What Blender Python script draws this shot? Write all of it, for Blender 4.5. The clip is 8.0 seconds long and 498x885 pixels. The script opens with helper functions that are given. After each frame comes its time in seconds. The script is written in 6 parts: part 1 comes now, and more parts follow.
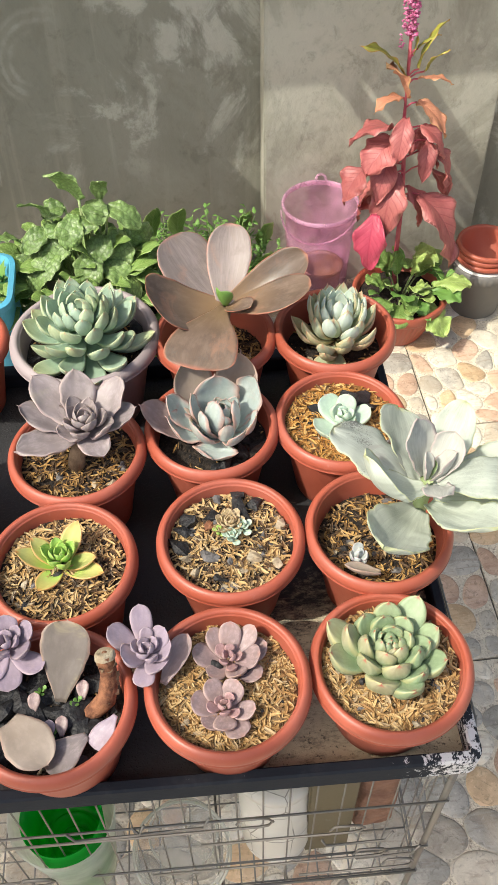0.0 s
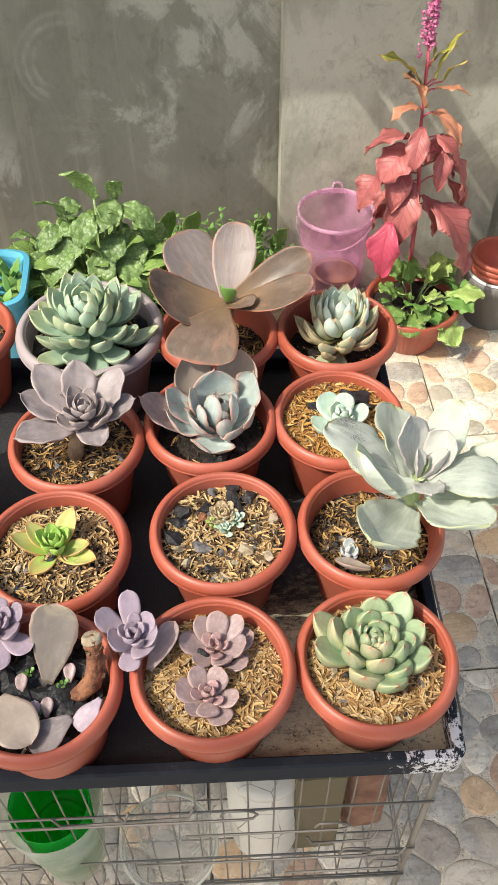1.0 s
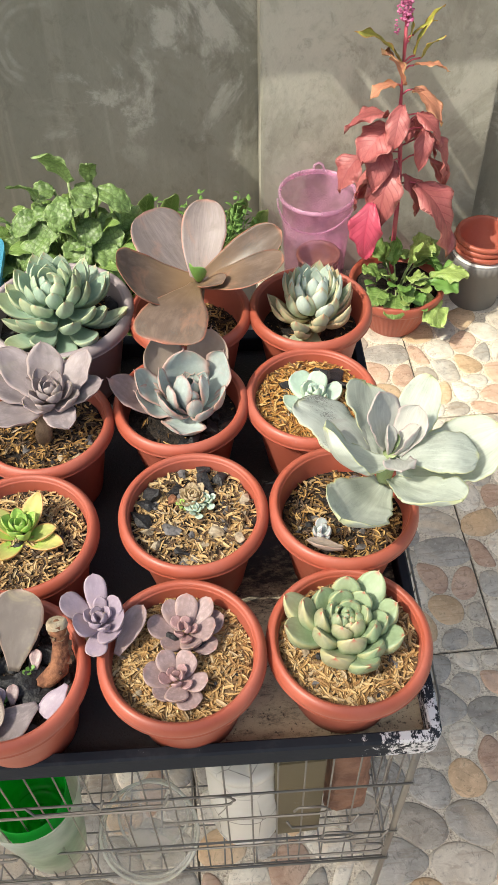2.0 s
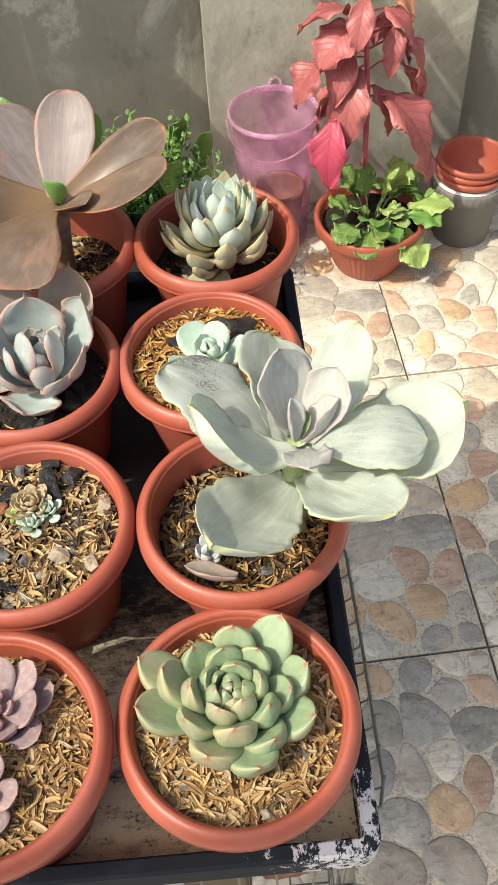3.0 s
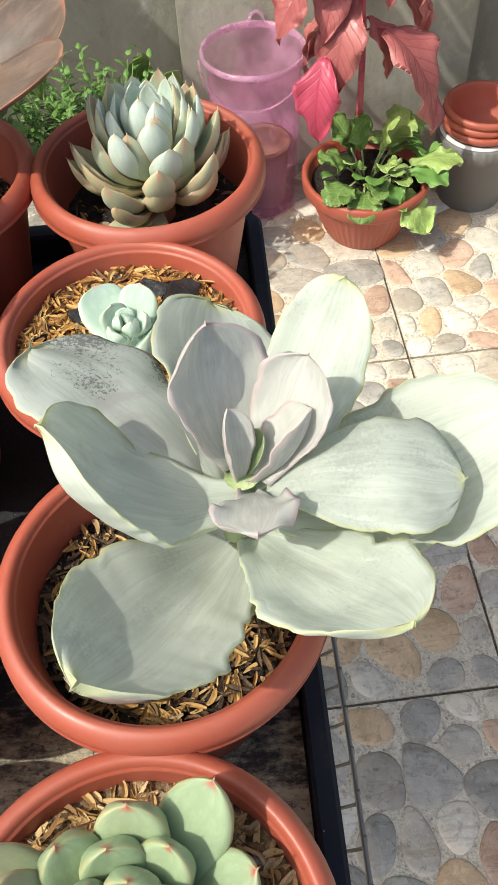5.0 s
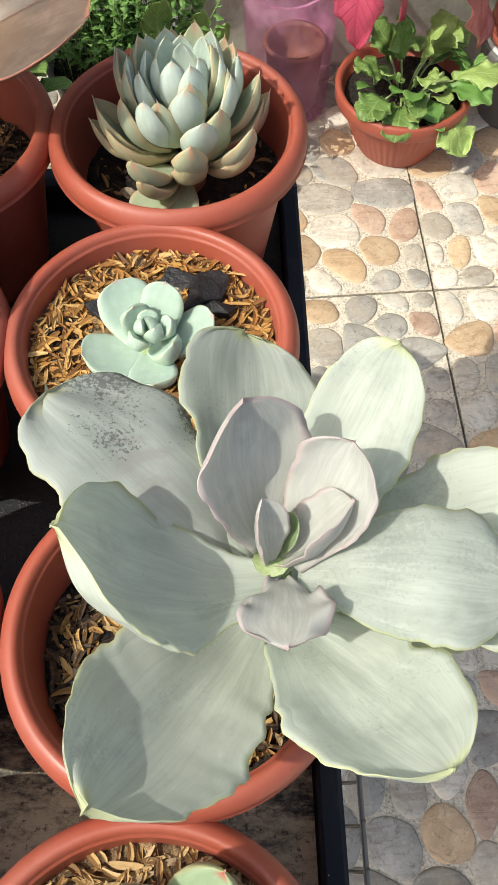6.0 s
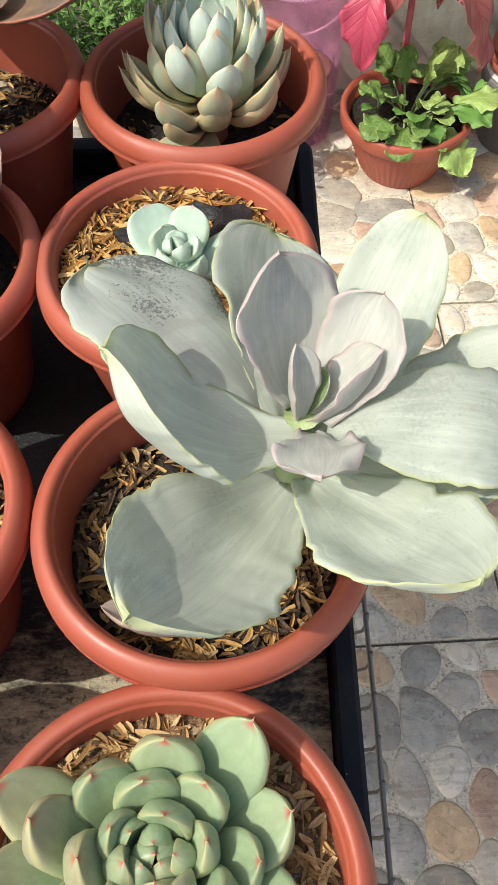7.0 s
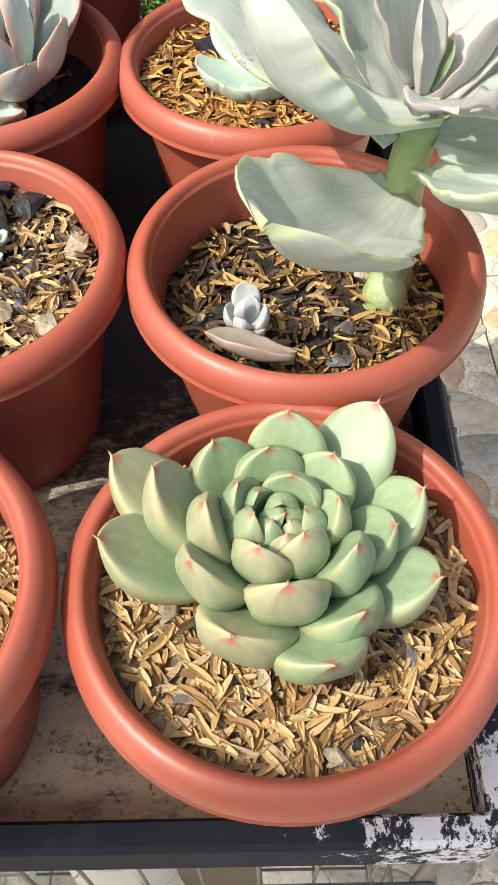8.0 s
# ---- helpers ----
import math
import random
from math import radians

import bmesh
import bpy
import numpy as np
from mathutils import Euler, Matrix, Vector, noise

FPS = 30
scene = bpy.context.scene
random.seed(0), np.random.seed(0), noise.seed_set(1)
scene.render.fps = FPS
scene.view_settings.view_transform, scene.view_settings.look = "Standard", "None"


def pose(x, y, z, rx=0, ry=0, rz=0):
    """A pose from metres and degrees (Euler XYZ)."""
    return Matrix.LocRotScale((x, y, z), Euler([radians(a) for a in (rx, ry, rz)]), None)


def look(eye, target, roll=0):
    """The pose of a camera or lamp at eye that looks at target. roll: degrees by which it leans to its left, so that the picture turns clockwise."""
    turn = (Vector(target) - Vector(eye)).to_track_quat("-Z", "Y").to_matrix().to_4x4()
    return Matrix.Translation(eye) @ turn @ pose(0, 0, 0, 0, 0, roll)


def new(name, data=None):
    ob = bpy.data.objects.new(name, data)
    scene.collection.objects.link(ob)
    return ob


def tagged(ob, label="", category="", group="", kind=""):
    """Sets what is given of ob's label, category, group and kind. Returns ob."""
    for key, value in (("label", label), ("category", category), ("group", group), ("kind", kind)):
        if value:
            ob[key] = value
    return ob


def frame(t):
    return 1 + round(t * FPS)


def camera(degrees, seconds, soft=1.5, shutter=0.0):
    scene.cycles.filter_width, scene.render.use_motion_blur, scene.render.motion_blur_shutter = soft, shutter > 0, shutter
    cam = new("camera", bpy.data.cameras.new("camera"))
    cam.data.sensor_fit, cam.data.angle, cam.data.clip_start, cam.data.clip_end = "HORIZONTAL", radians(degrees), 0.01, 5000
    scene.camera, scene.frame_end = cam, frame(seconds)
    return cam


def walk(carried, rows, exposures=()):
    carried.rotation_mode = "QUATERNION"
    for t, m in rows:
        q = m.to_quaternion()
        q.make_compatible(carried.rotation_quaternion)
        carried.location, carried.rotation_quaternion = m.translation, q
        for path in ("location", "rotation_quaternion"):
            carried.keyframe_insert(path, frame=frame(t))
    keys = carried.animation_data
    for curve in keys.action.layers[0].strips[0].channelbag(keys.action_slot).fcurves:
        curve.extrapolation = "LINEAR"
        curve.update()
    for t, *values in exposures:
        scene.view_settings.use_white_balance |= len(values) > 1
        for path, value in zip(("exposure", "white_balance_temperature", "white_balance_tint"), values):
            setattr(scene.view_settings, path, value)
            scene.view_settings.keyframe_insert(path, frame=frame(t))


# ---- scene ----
cam = camera(31.57, 8.0, soft=1.2)
PATH = [
    (0, (-0.4821, -0.6076, 1.3100), (-0.3468, 0.6834, -0.2115), -1.04),
    (0.5, (-0.4568, -0.6262, 1.3137), (-0.3349, 0.6794, -0.1964), -0.66),
    (1, (-0.4625, -0.6272, 1.3053), (-0.3685, 0.6878, -0.1987), -0.68),
    (1.2, (-0.4621, -0.6255, 1.2988), (-0.3753, 0.6906, -0.2047), -0.86),
    (2.3, (-0.4179, -0.6262, 1.2752), (-0.3094, 0.6479, -0.2626), -2.00),
    (2.5, (-0.3994, -0.6110, 1.2556), (-0.2900, 0.6422, -0.2993), -2.38),
    (3, (-0.3315, -0.4706, 1.1165), (-0.2582, 0.7499, -0.4662), -3.77),
    (3.5, (-0.2990, -0.3947, 1.0013), (-0.2237, 0.8435, -0.5676), -4.66),
    (4, (-0.2932, -0.3682, 0.9702), (-0.1864, 0.8810, -0.5881), -4.43),
    (4.5, (-0.2899, -0.3583, 0.9646), (-0.1844, 0.8901, -0.5944), -4.29),
    (4.7, (-0.2952, -0.3533, 0.9632), (-0.1990, 0.8822, -0.6066), -4.11),
    (5.8, (-0.2881, -0.2725, 0.9807), (-0.2539, 0.7200, -0.7554), -2.52),
    (6, (-0.2967, -0.2689, 0.9780), (-0.2550, 0.6978, -0.7723), -1.48),
    (6.5, (-0.2971, -0.2766, 0.9821), (-0.2374, 0.7102, -0.7564), 0.11),
    (7, (-0.3120, -0.3263, 0.9583), (-0.2534, 0.7388, -0.7335), -0.10),
    (7.5, (-0.3424, -0.3862, 0.8994), (-0.2807, 0.7595, -0.7387), -0.14),
    (8, (-0.3512, -0.4140, 0.8835), (-0.3117, 0.7560, -0.7381), -1.31),
]
walk(cam, [(t, look(eye, target, roll)) for t, eye, target, roll in PATH], exposures=[(0.0, 0.75, 6750, 5), (1.2, 0.75, 6750, 5), (2.5, 0.69, 6800, 5), (3.0, 0.70, 6800, 5), (4.5, 0.70, 6500, 5), (6.0, 0.50, 6500, 5), (6.7, 0.50, 6550, 5), (8.0, 0.84, 6550, 5)])

# ---- world, sun and exposure ----
SUN_DX, SUN_DY = 0.74, 0.33          # shift of a shadow for each metre of fall
sun_way = Vector((SUN_DX, SUN_DY, -1.0)).normalized()
sun = new("sun", bpy.data.lights.new("sun", "SUN"))
sun.data.energy, sun.data.angle, sun.data.color = 2.45, radians(0.42), (1.0, 0.95, 0.86)
sun.matrix_world = look((-3, -1, 5), Vector((-3, -1, 5)) + sun_way)
world = bpy.data.worlds.new("sky")
scene.world = world
world.use_nodes = True
sky = world.node_tree.nodes.new("ShaderNodeTexSky")
sky.sky_type, sky.sun_disc = "NISHITA", False
sky.air_density, sky.dust_density, sky.ozone_density = 0.9, 4.0, 0.2
sky.sun_elevation = math.asin(-sun_way.z)
sky.sun_rotation = math.atan2(-sun_way.x, -sun_way.y)
world.node_tree.links.new(sky.outputs[0], world.node_tree.nodes["Background"].inputs[0])
world.node_tree.nodes["Background"].inputs[1].default_value = 0.15


# ---- materials ----
class Mat:
    """A node material with a Principled shader."""

    def __init__(self, name, rough=0.5, metal=0.0, **sockets):
        self.mat = bpy.data.materials.new(name)
        self.mat.use_nodes = True
        self.nt = self.mat.node_tree
        self.bsdf = self.nt.nodes["Principled BSDF"]
        self.set(self.bsdf, Roughness=rough, Metallic=metal, **sockets)
        self._coord = None

    def set(self, node, **sockets):
        for key, value in sockets.items():
            sock = node.inputs[int(key[1:])] if key[0] == "i" and key[1:].isdigit() else node.inputs[key.replace("_", " ")]
            if isinstance(value, bpy.types.NodeSocket):
                self.nt.links.new(value, sock)
            elif isinstance(value, tuple) and len(value) == 3 and sock.type == "RGBA":
                sock.default_value = (*value, 1)
            else:
                sock.default_value = value

    def node(self, kind, props=None, **sockets):
        n = self.nt.nodes.new("ShaderNode" + kind)
        for key, value in (props or {}).items():
            if key == "operation":
                n.operation = value
            elif key == "blend":
                n.data_type, n.blend_type = "RGBA", value
            elif key == "feature":
                n.feature = value
            elif key == "interp":
                n.interpolation_type = value
        self.set(n, **sockets)
        return n

    def coord(self, scale=(1, 1, 1), space="Object", turn=(0, 0, 0)):
        tc = self.node("TexCoord")
        return self.node("Mapping", Vector=tc.outputs[space], Scale=scale, Rotation=turn).outputs[0]

    def noise(self, scale, detail=4.0, rough=0.55, vec=None, distort=0.0):
        return self.node("TexNoise", Scale=scale, Detail=detail, Roughness=rough, Distortion=distort,
                         Vector=vec if vec else self.coord()).outputs["Fac"]

    def step(self, value, lo, hi, a=0.0, b=1.0):
        n = self.node("MapRange", {"interp": "SMOOTHSTEP"}, Value=value)
        for i, v in ((1, lo), (2, hi), (3, a), (4, b)):
            n.inputs[i].default_value = v
        return n.outputs[0]

    def math(self, op, a, b=0.0):
        return self.node("Math", {"operation": op}, i0=a, i1=b).outputs[0]

    def mix(self, fac, a, b, blend="MIX"):
        n = self.node("Mix", {"blend": blend}, i0=fac)
        self.set(n, i6=a, i7=b)
        return n.outputs[2]

    def ramp(self, fac, *stops):
        n = self.node("ValToRGB", Fac=fac)
        el = n.color_ramp.elements
        while len(el) < len(stops):
            el.new(0.5)
        for e, (pos, col) in zip(el, stops):
            e.position, e.color = pos, (*col, 1)
        return n.outputs[0]

    def bump(self, height, strength=0.3, distance=0.002):
        n = self.node("Bump", Strength=strength, Distance=distance, Height=height)
        self.set(self.bsdf, Normal=n.outputs[0])

    def color(self, value):
        self.set(self.bsdf, Base_Color=value)
        return self


def plastic(name, col, rough=0.40, dust=0.34):
    m = Mat(name, rough)
    big = m.noise(22, 5)
    fine = m.noise(240, 3)
    c = m.mix(m.step(big, 0.35, 0.75, 0.0, dust), col, tuple(min(1, v * 0.75 + 0.10) for v in col))
    c = m.mix(m.step(fine, 0.55, 0.8, 0.0, 0.25), c, tuple(v * 0.7 for v in col))
    c = m.mix(m.step(m.noise(75, 7, 0.75), 0.60, 0.72, 0, 0.30), c, tuple(v * 0.6 + 0.20 for v in col))
    m.color(c)
    m.set(m.bsdf, Roughness=m.step(big, 0.3, 0.8, rough - 0.06, rough + 0.18))
    m.bump(m.noise(320, 3), 0.12, 0.0006)
    return m.mat


TERRACOTTA = plastic("terracotta_plastic", (0.385, 0.090, 0.053), 0.44, 0.22)
MAUVE = plastic("mauve_grey_plastic", (0.34, 0.285, 0.295), 0.45)
GREYPOT = plastic("dark_grey_plastic", (0.17, 0.165, 0.158), 0.55)
BLUEPOT = plastic("blue_plastic", (0.10, 0.42, 0.62), 0.4)
WHITEPL = plastic("white_plastic", (0.72, 0.71, 0.68), 0.4)


def soil_mat(name, dark, light):
    m = Mat(name, 0.95)
    c = m.mix(m.step(m.noise(160, 6), 0.38, 0.68), dark, light)
    m.color(m.mix(m.step(m.noise(520, 3), 0.6, 0.75, 0, 0.6), c, (0.16, 0.12, 0.09)))
    m.bump(m.noise(330, 6), 0.9, 0.004)
    return m.mat


SOIL = soil_mat("potting_soil", (0.010, 0.008, 0.007), (0.042, 0.030, 0.022))
MULCH = soil_mat("husky_brown_soil", (0.15, 0.095, 0.05), (0.42, 0.29, 0.15))


def husk_mat(name, stops):
    m = Mat(name, 0.75)
    geo = m.node("NewGeometry")
    c = m.ramp(geo.outputs["Random Per Island"], *stops)
    c = m.mix(m.step(m.noise(700, 3), 0.45, 0.75, 0, 0.45), c, (0.30, 0.18, 0.08))
    m.color(c)
    m.bump(m.noise(1500, 2), 0.3, 0.0005)
    return m.mat


HUSK_FRESH = husk_mat("straw_coloured_husk", ((0.0, (0.07, 0.04, 0.02)), (0.14, (0.28, 0.15, 0.055)), (0.45, (0.46, 0.29, 0.115)), (0.82, (0.60, 0.43, 0.215)), (1.0, (0.40, 0.31, 0.21))))
HUSK_MIX = husk_mat("earthy_mixed_husk", ((0.0, (0.03, 0.022, 0.016)), (0.28, (0.11, 0.06, 0.03)), (0.42, (0.43, 0.27, 0.11)), (0.85, (0.63, 0.46, 0.23)), (1.0, (0.36, 0.30, 0.22))))
HUSK_OLD = husk_mat("weathered_husk", ((0.0, (0.03, 0.02, 0.015)), (0.35, (0.09, 0.05, 0.025)), (0.6, (0.38, 0.22, 0.07)), (0.9, (0.55, 0.36, 0.14)), (1.0, (0.30, 0.24, 0.17))))
HUSK_ORANGE = husk_mat("orange_brown_husk", ((0.0, (0.08, 0.03, 0.012)), (0.25, (0.34, 0.15, 0.035)), (0.65, (0.52, 0.28, 0.07)), (1.0, (0.62, 0.42, 0.17))))


def rock_mat(name, a, b, rough=0.85, scale=90):
    m = Mat(name, rough)
    m.color(m.mix(m.step(m.noise(scale, 6), 0.3, 0.7), a, b))
    m.bump(m.noise(scale * 2.5, 5), 0.7, 0.003)
    return m.mat


CHARCOAL = rock_mat("charcoal", (0.004, 0.004, 0.005), (0.022, 0.022, 0.025), 0.55)
PUMICE = rock_mat("pale_pumice", (0.26, 0.20, 0.13), (0.50, 0.43, 0.32))
GRIT = rock_mat("grey_grit", (0.07, 0.065, 0.065), (0.19, 0.18, 0.18))
BARK = rock_mat("reddish_bark", (0.075, 0.024, 0.013), (0.30, 0.13, 0.065), 0.85, 110)


def metal_paint():
    m = Mat("chipped_black_paint", 0.42)
    dust = m.step(m.noise(35, 6, 0.65), 0.54, 0.78, 0, 0.22)
    c = m.mix(dust, (0.026, 0.031, 0.040), (0.10, 0.105, 0.115))
    far = m.node("VectorMath", {"operation": "LENGTH"}, i0=m.coord((1, 1, 0))).outputs["Value"]
    near = m.step(far, 0.012, 0.11, 1.0, 0.0)
    chip = m.step(m.math("ADD", m.noise(130, 8, 0.78, m.coord((1, 0.6, 1))), m.math("MULTIPLY", near, 0.235)), 0.70, 0.73)
    chip = m.math("MAXIMUM", chip, m.step(m.noise(48, 9, 0.8), 0.66, 0.69, 0, 0.45))
    c = m.mix(chip, c, (0.66, 0.67, 0.70))
    m.color(c)
    m.set(m.bsdf, Roughness=m.step(dust, 0, 0.5, 0.62, 0.85), Specular_IOR_Level=0.04)
    m.bump(m.math("SUBTRACT", m.noise(180, 4), chip), 0.3, 0.001)
    return m.mat


def dusty_sheet():
    m = Mat("dusty_tray_sheet", 0.75)
    a = m.noise(14, 7, 0.62, distort=0.6)
    b = m.noise(70, 8, 0.78, m.coord((0.8, 1.7, 1)))
    tan_mix = m.step(m.math("ADD", a, m.math("MULTIPLY", b, 0.5)), 0.62, 0.92)
    sep = m.node("SeparateXYZ", Vector=m.coord())
    # tan dust, with the sunlit strip by the front rim coloured in too
    front = m.math("MULTIPLY", m.step(sep.outputs[1], 0.06, 0.27, 1.0, 0.2), m.step(m.math("ADD", sep.outputs[0], m.math("MULTIPLY", a, 0.12)), -0.20, -0.14, 0.05, 1.0))
    rub = m.math("ADD", m.math("MULTIPLY", a, 0.5), m.math("MULTIPLY", b, 0.9))
    tan_mix = m.step(m.math("ADD", rub, m.math("MULTIPLY", front, 0.46)), 0.88, 1.14, 0, 0.95)
    c = m.mix(tan_mix, (0.034, 0.035, 0.038), (0.50, 0.44, 0.31))
    c = m.mix(m.step(m.noise(260, 4, 0.7), 0.58, 0.66, 0, 0.75), c, (0.03, 0.028, 0.026))
    m.color(c)
    m.set(m.bsdf, Roughness=m.step(tan_mix, 0.0, 0.6, 0.40, 0.85))
    m.bump(m.math("ADD", b, m.step(m.noise(330, 3), 0.52, 0.62)), 0.35, 0.0015)
    return m.mat


def wire_mat():
    m = Mat("weathered_galvanised_wire", 0.42, 0.55)
    rust = m.step(m.noise(45, 5), 0.58, 0.74, 0, 0.7)
    m.color(m.mix(rust, (0.24, 0.23, 0.215), (0.15, 0.105, 0.07)))
    m.set(m.bsdf, Metallic=m.step(rust, 0, 0.8, 0.6, 0.05))
    return m.mat


PAINT, SHEET, WIRE = metal_paint(), dusty_sheet(), wire_mat()
SHEET.node_tree.nodes["Principled BSDF"].inputs["Specular IOR Level"].default_value = 0.25


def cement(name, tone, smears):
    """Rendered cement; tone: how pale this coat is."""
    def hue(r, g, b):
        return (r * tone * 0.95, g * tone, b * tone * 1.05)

    m = Mat(name, 0.9)
    big = m.noise(2.2, 7, 0.6, m.coord((1, 1, 0.8)), 0.8)
    smear = m.noise(4.6, 8, 0.68, m.coord((1.2, 1, 0.9), turn=(0, 0.6, 0)), 0.6)
    patch = m.noise(1.7, 3, 0.5, m.coord((1, 1, 1)), 0.5)
    streaks = m.noise(7, 6, 0.6, m.coord((4.0, 4.0, 0.22)), 0.4)
    fine = m.noise(60, 6, 0.7)
    c = m.ramp(big, (0.30, hue(0.185, 0.172, 0.132)), (0.55, hue(0.285, 0.265, 0.21)), (0.75, hue(0.38, 0.355, 0.285)))
    c = m.mix(m.math("MULTIPLY", m.step(smear, 0.48, 0.57, 0, smears), m.step(patch, 0.38, 0.58)), c, hue(0.60, 0.56, 0.47))
    c = m.mix(m.step(m.noise(5, 7, 0.66, m.coord((1, 1, 0.6)), 0.8), 0.52, 0.68, 0, 0.45), c, (0.19, 0.175, 0.135))
    c = m.mix(m.step(streaks, 0.52, 0.70, 0, 0.18), c, (0.50, 0.47, 0.39))
    c = m.mix(m.step(m.noise(17, 8, 0.72, m.coord((1, 1, 0.8)), 0.6), 0.54, 0.66, 0, 0.4), c, (0.15, 0.14, 0.11))
    # a trowel swirl
    off = m.node("VectorMath", {"operation": "SUBTRACT"}, i0=m.coord((1, 0, 1)), i1=(-0.685, 0.0, 0.53)).outputs[0]
    far = m.math("ADD", m.node("VectorMath", {"operation": "LENGTH"}, i0=off).outputs["Value"], m.math("MULTIPLY", smear, 0.06))
    arcs = m.math("SINE", m.math("MULTIPLY", far, 330.0))
    ring = m.math("MULTIPLY", m.step(far, 0.100, 0.135, 1.0, 0.0), m.step(far, 0.055, 0.085))
    mark = m.math("MULTIPLY", m.math("MULTIPLY", ring, m.step(arcs, -0.6, 1.0, 0.35, 1.0)), m.step(m.math("ADD", m.noise(9, 5, 0.6), m.math("MULTIPLY", m.node("SeparateXYZ", Vector=off).outputs[0], -2.2)), 0.46, 0.70))
    c = m.mix(m.math("MULTIPLY", mark, 0.5), c, hue(0.50, 0.47, 0.39))
    c = m.mix(m.step(fine, 0.5, 0.8, 0, 0.35), c, (0.17, 0.16, 0.13))
    m.color(c)
    m.bump(m.math("ADD", m.math("ADD", m.noise(25, 6), smear), m.math("MULTIPLY", fine, 0.4)), 0.5, 0.004)
    return m.mat


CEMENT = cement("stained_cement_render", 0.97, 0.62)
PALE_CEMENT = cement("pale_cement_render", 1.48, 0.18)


def cracked_white():
    m = Mat("cracked_white_plastic", 0.5)
    v = m.node("TexVoronoi", {"feature": "DISTANCE_TO_EDGE"}, Scale=26.0, Vector=m.coord((1, 1, 0.6)))
    crack = m.math("MULTIPLY", m.step(v.outputs["Distance"], 0.004, 0.02, 1.0, 0.0), m.step(m.noise(14, 3), 0.42, 0.55))
    m.color(m.mix(m.math("MULTIPLY", crack, 0.8), m.mix(m.step(m.noise(20, 5), 0.4, 0.7, 0, 0.5), (0.74, 0.73, 0.68), (0.62, 0.60, 0.54)), (0.12, 0.11, 0.09)))
    m.bump(crack, 0.3, 0.001)
    return m.mat


CRACKED = cracked_white()


def grout_mat():
    m = Mat("gravelly_tile_glaze", 0.55)
    v = m.node("TexVoronoi", Scale=330.0, Vector=m.coord())
    c = m.ramp(v.outputs["Color"], (0.08, (0.38, 0.32, 0.25)), (0.35, (0.68, 0.61, 0.49)), (0.9, (0.82, 0.75, 0.62)))
    m.color(m.mix(m.step(m.noise(3, 5), 0.35, 0.7, 0, 0.3), c, (0.42, 0.37, 0.30)))
    m.bump(v.outputs["Distance"], 0.5, 0.002)
    return m.mat


def stone_mat(name, a, b, c, vein=0.6):
    m = Mat(name, 0.46)
    rnd = m.node("ObjectInfo").outputs["Random"]
    shift = m.node("Combine" + "XYZ", X=m.math("MULTIPLY", rnd, 7.0), Y=m.math("MULTIPLY", rnd, 3.0)).outputs[0]
    vec = m.node("VectorMath", {"operation": "ADD"}, i0=m.coord(), i1=shift).outputs[0]
    n1 = m.noise(16, 6, 0.6, vec, 1.4)
    col = m.ramp(n1, (0.28, a), (0.52, b), (0.74, c))
    band = m.noise(1.0, 5, 0.6, m.node("Mapping", Vector=vec, Rotation=(0, 0, 0.7), Scale=(14, 75, 14)).outputs[0], 1.2)
    col = m.mix(m.step(band, 0.50, 0.66, 0, 0.45), col, (a[0] * 0.80, a[1] * 0.66, a[2] * 0.55))
    n2 = m.noise(48, 6, 0.72, vec, 2.5)
    col = m.mix(m.step(n2, 0.52, 0.66, 0, vein), col, tuple(v * 0.5 for v in a))
    col = m.mix(m.step(m.noise(9, 4, 0.6, vec, 1.0), 0.50, 0.68, 0, 0.5), col, (c[0] * 1.05, c[1] * 0.93, c[2] * 0.78))
    col = m.mix(m.step(m.noise(170, 4), 0.55, 0.75, 0, 0.3), col, tuple(min(1, v * 1.3) for v in c))
    hue = m.node("HueSaturation", Value=m.math("ADD", 0.94, m.math("MULTIPLY", rnd, 0.32)), Color=col)
    m.color(hue.outputs[0])
    m.bump(m.math("ADD", n2, n1), 0.35, 0.0025)
    return m.mat


GROUT = grout_mat()
JOINT = rock_mat("dark_joint_mortar", (0.10, 0.09, 0.075), (0.19, 0.17, 0.14), 0.95, 120)
STONES = dict(
    g=stone_mat("grey_brown_pebble", (0.34, 0.30, 0.25), (0.49, 0.445, 0.375), (0.61, 0.56, 0.475)),
    d=stone_mat("slate_grey_pebble", (0.26, 0.245, 0.22), (0.40, 0.38, 0.34), (0.55, 0.525, 0.475)),
    o=stone_mat("orange_buff_pebble", (0.44, 0.308, 0.187), (0.583, 0.429, 0.275), (0.682, 0.539, 0.374)),
    r=stone_mat("reddish_pebble", (0.403, 0.269, 0.196), (0.515, 0.37, 0.28), (0.616, 0.47, 0.37)),
    w=stone_mat("pale_cream_pebble", (0.528, 0.484, 0.407), (0.682, 0.638, 0.55), (0.77, 0.726, 0.638)))


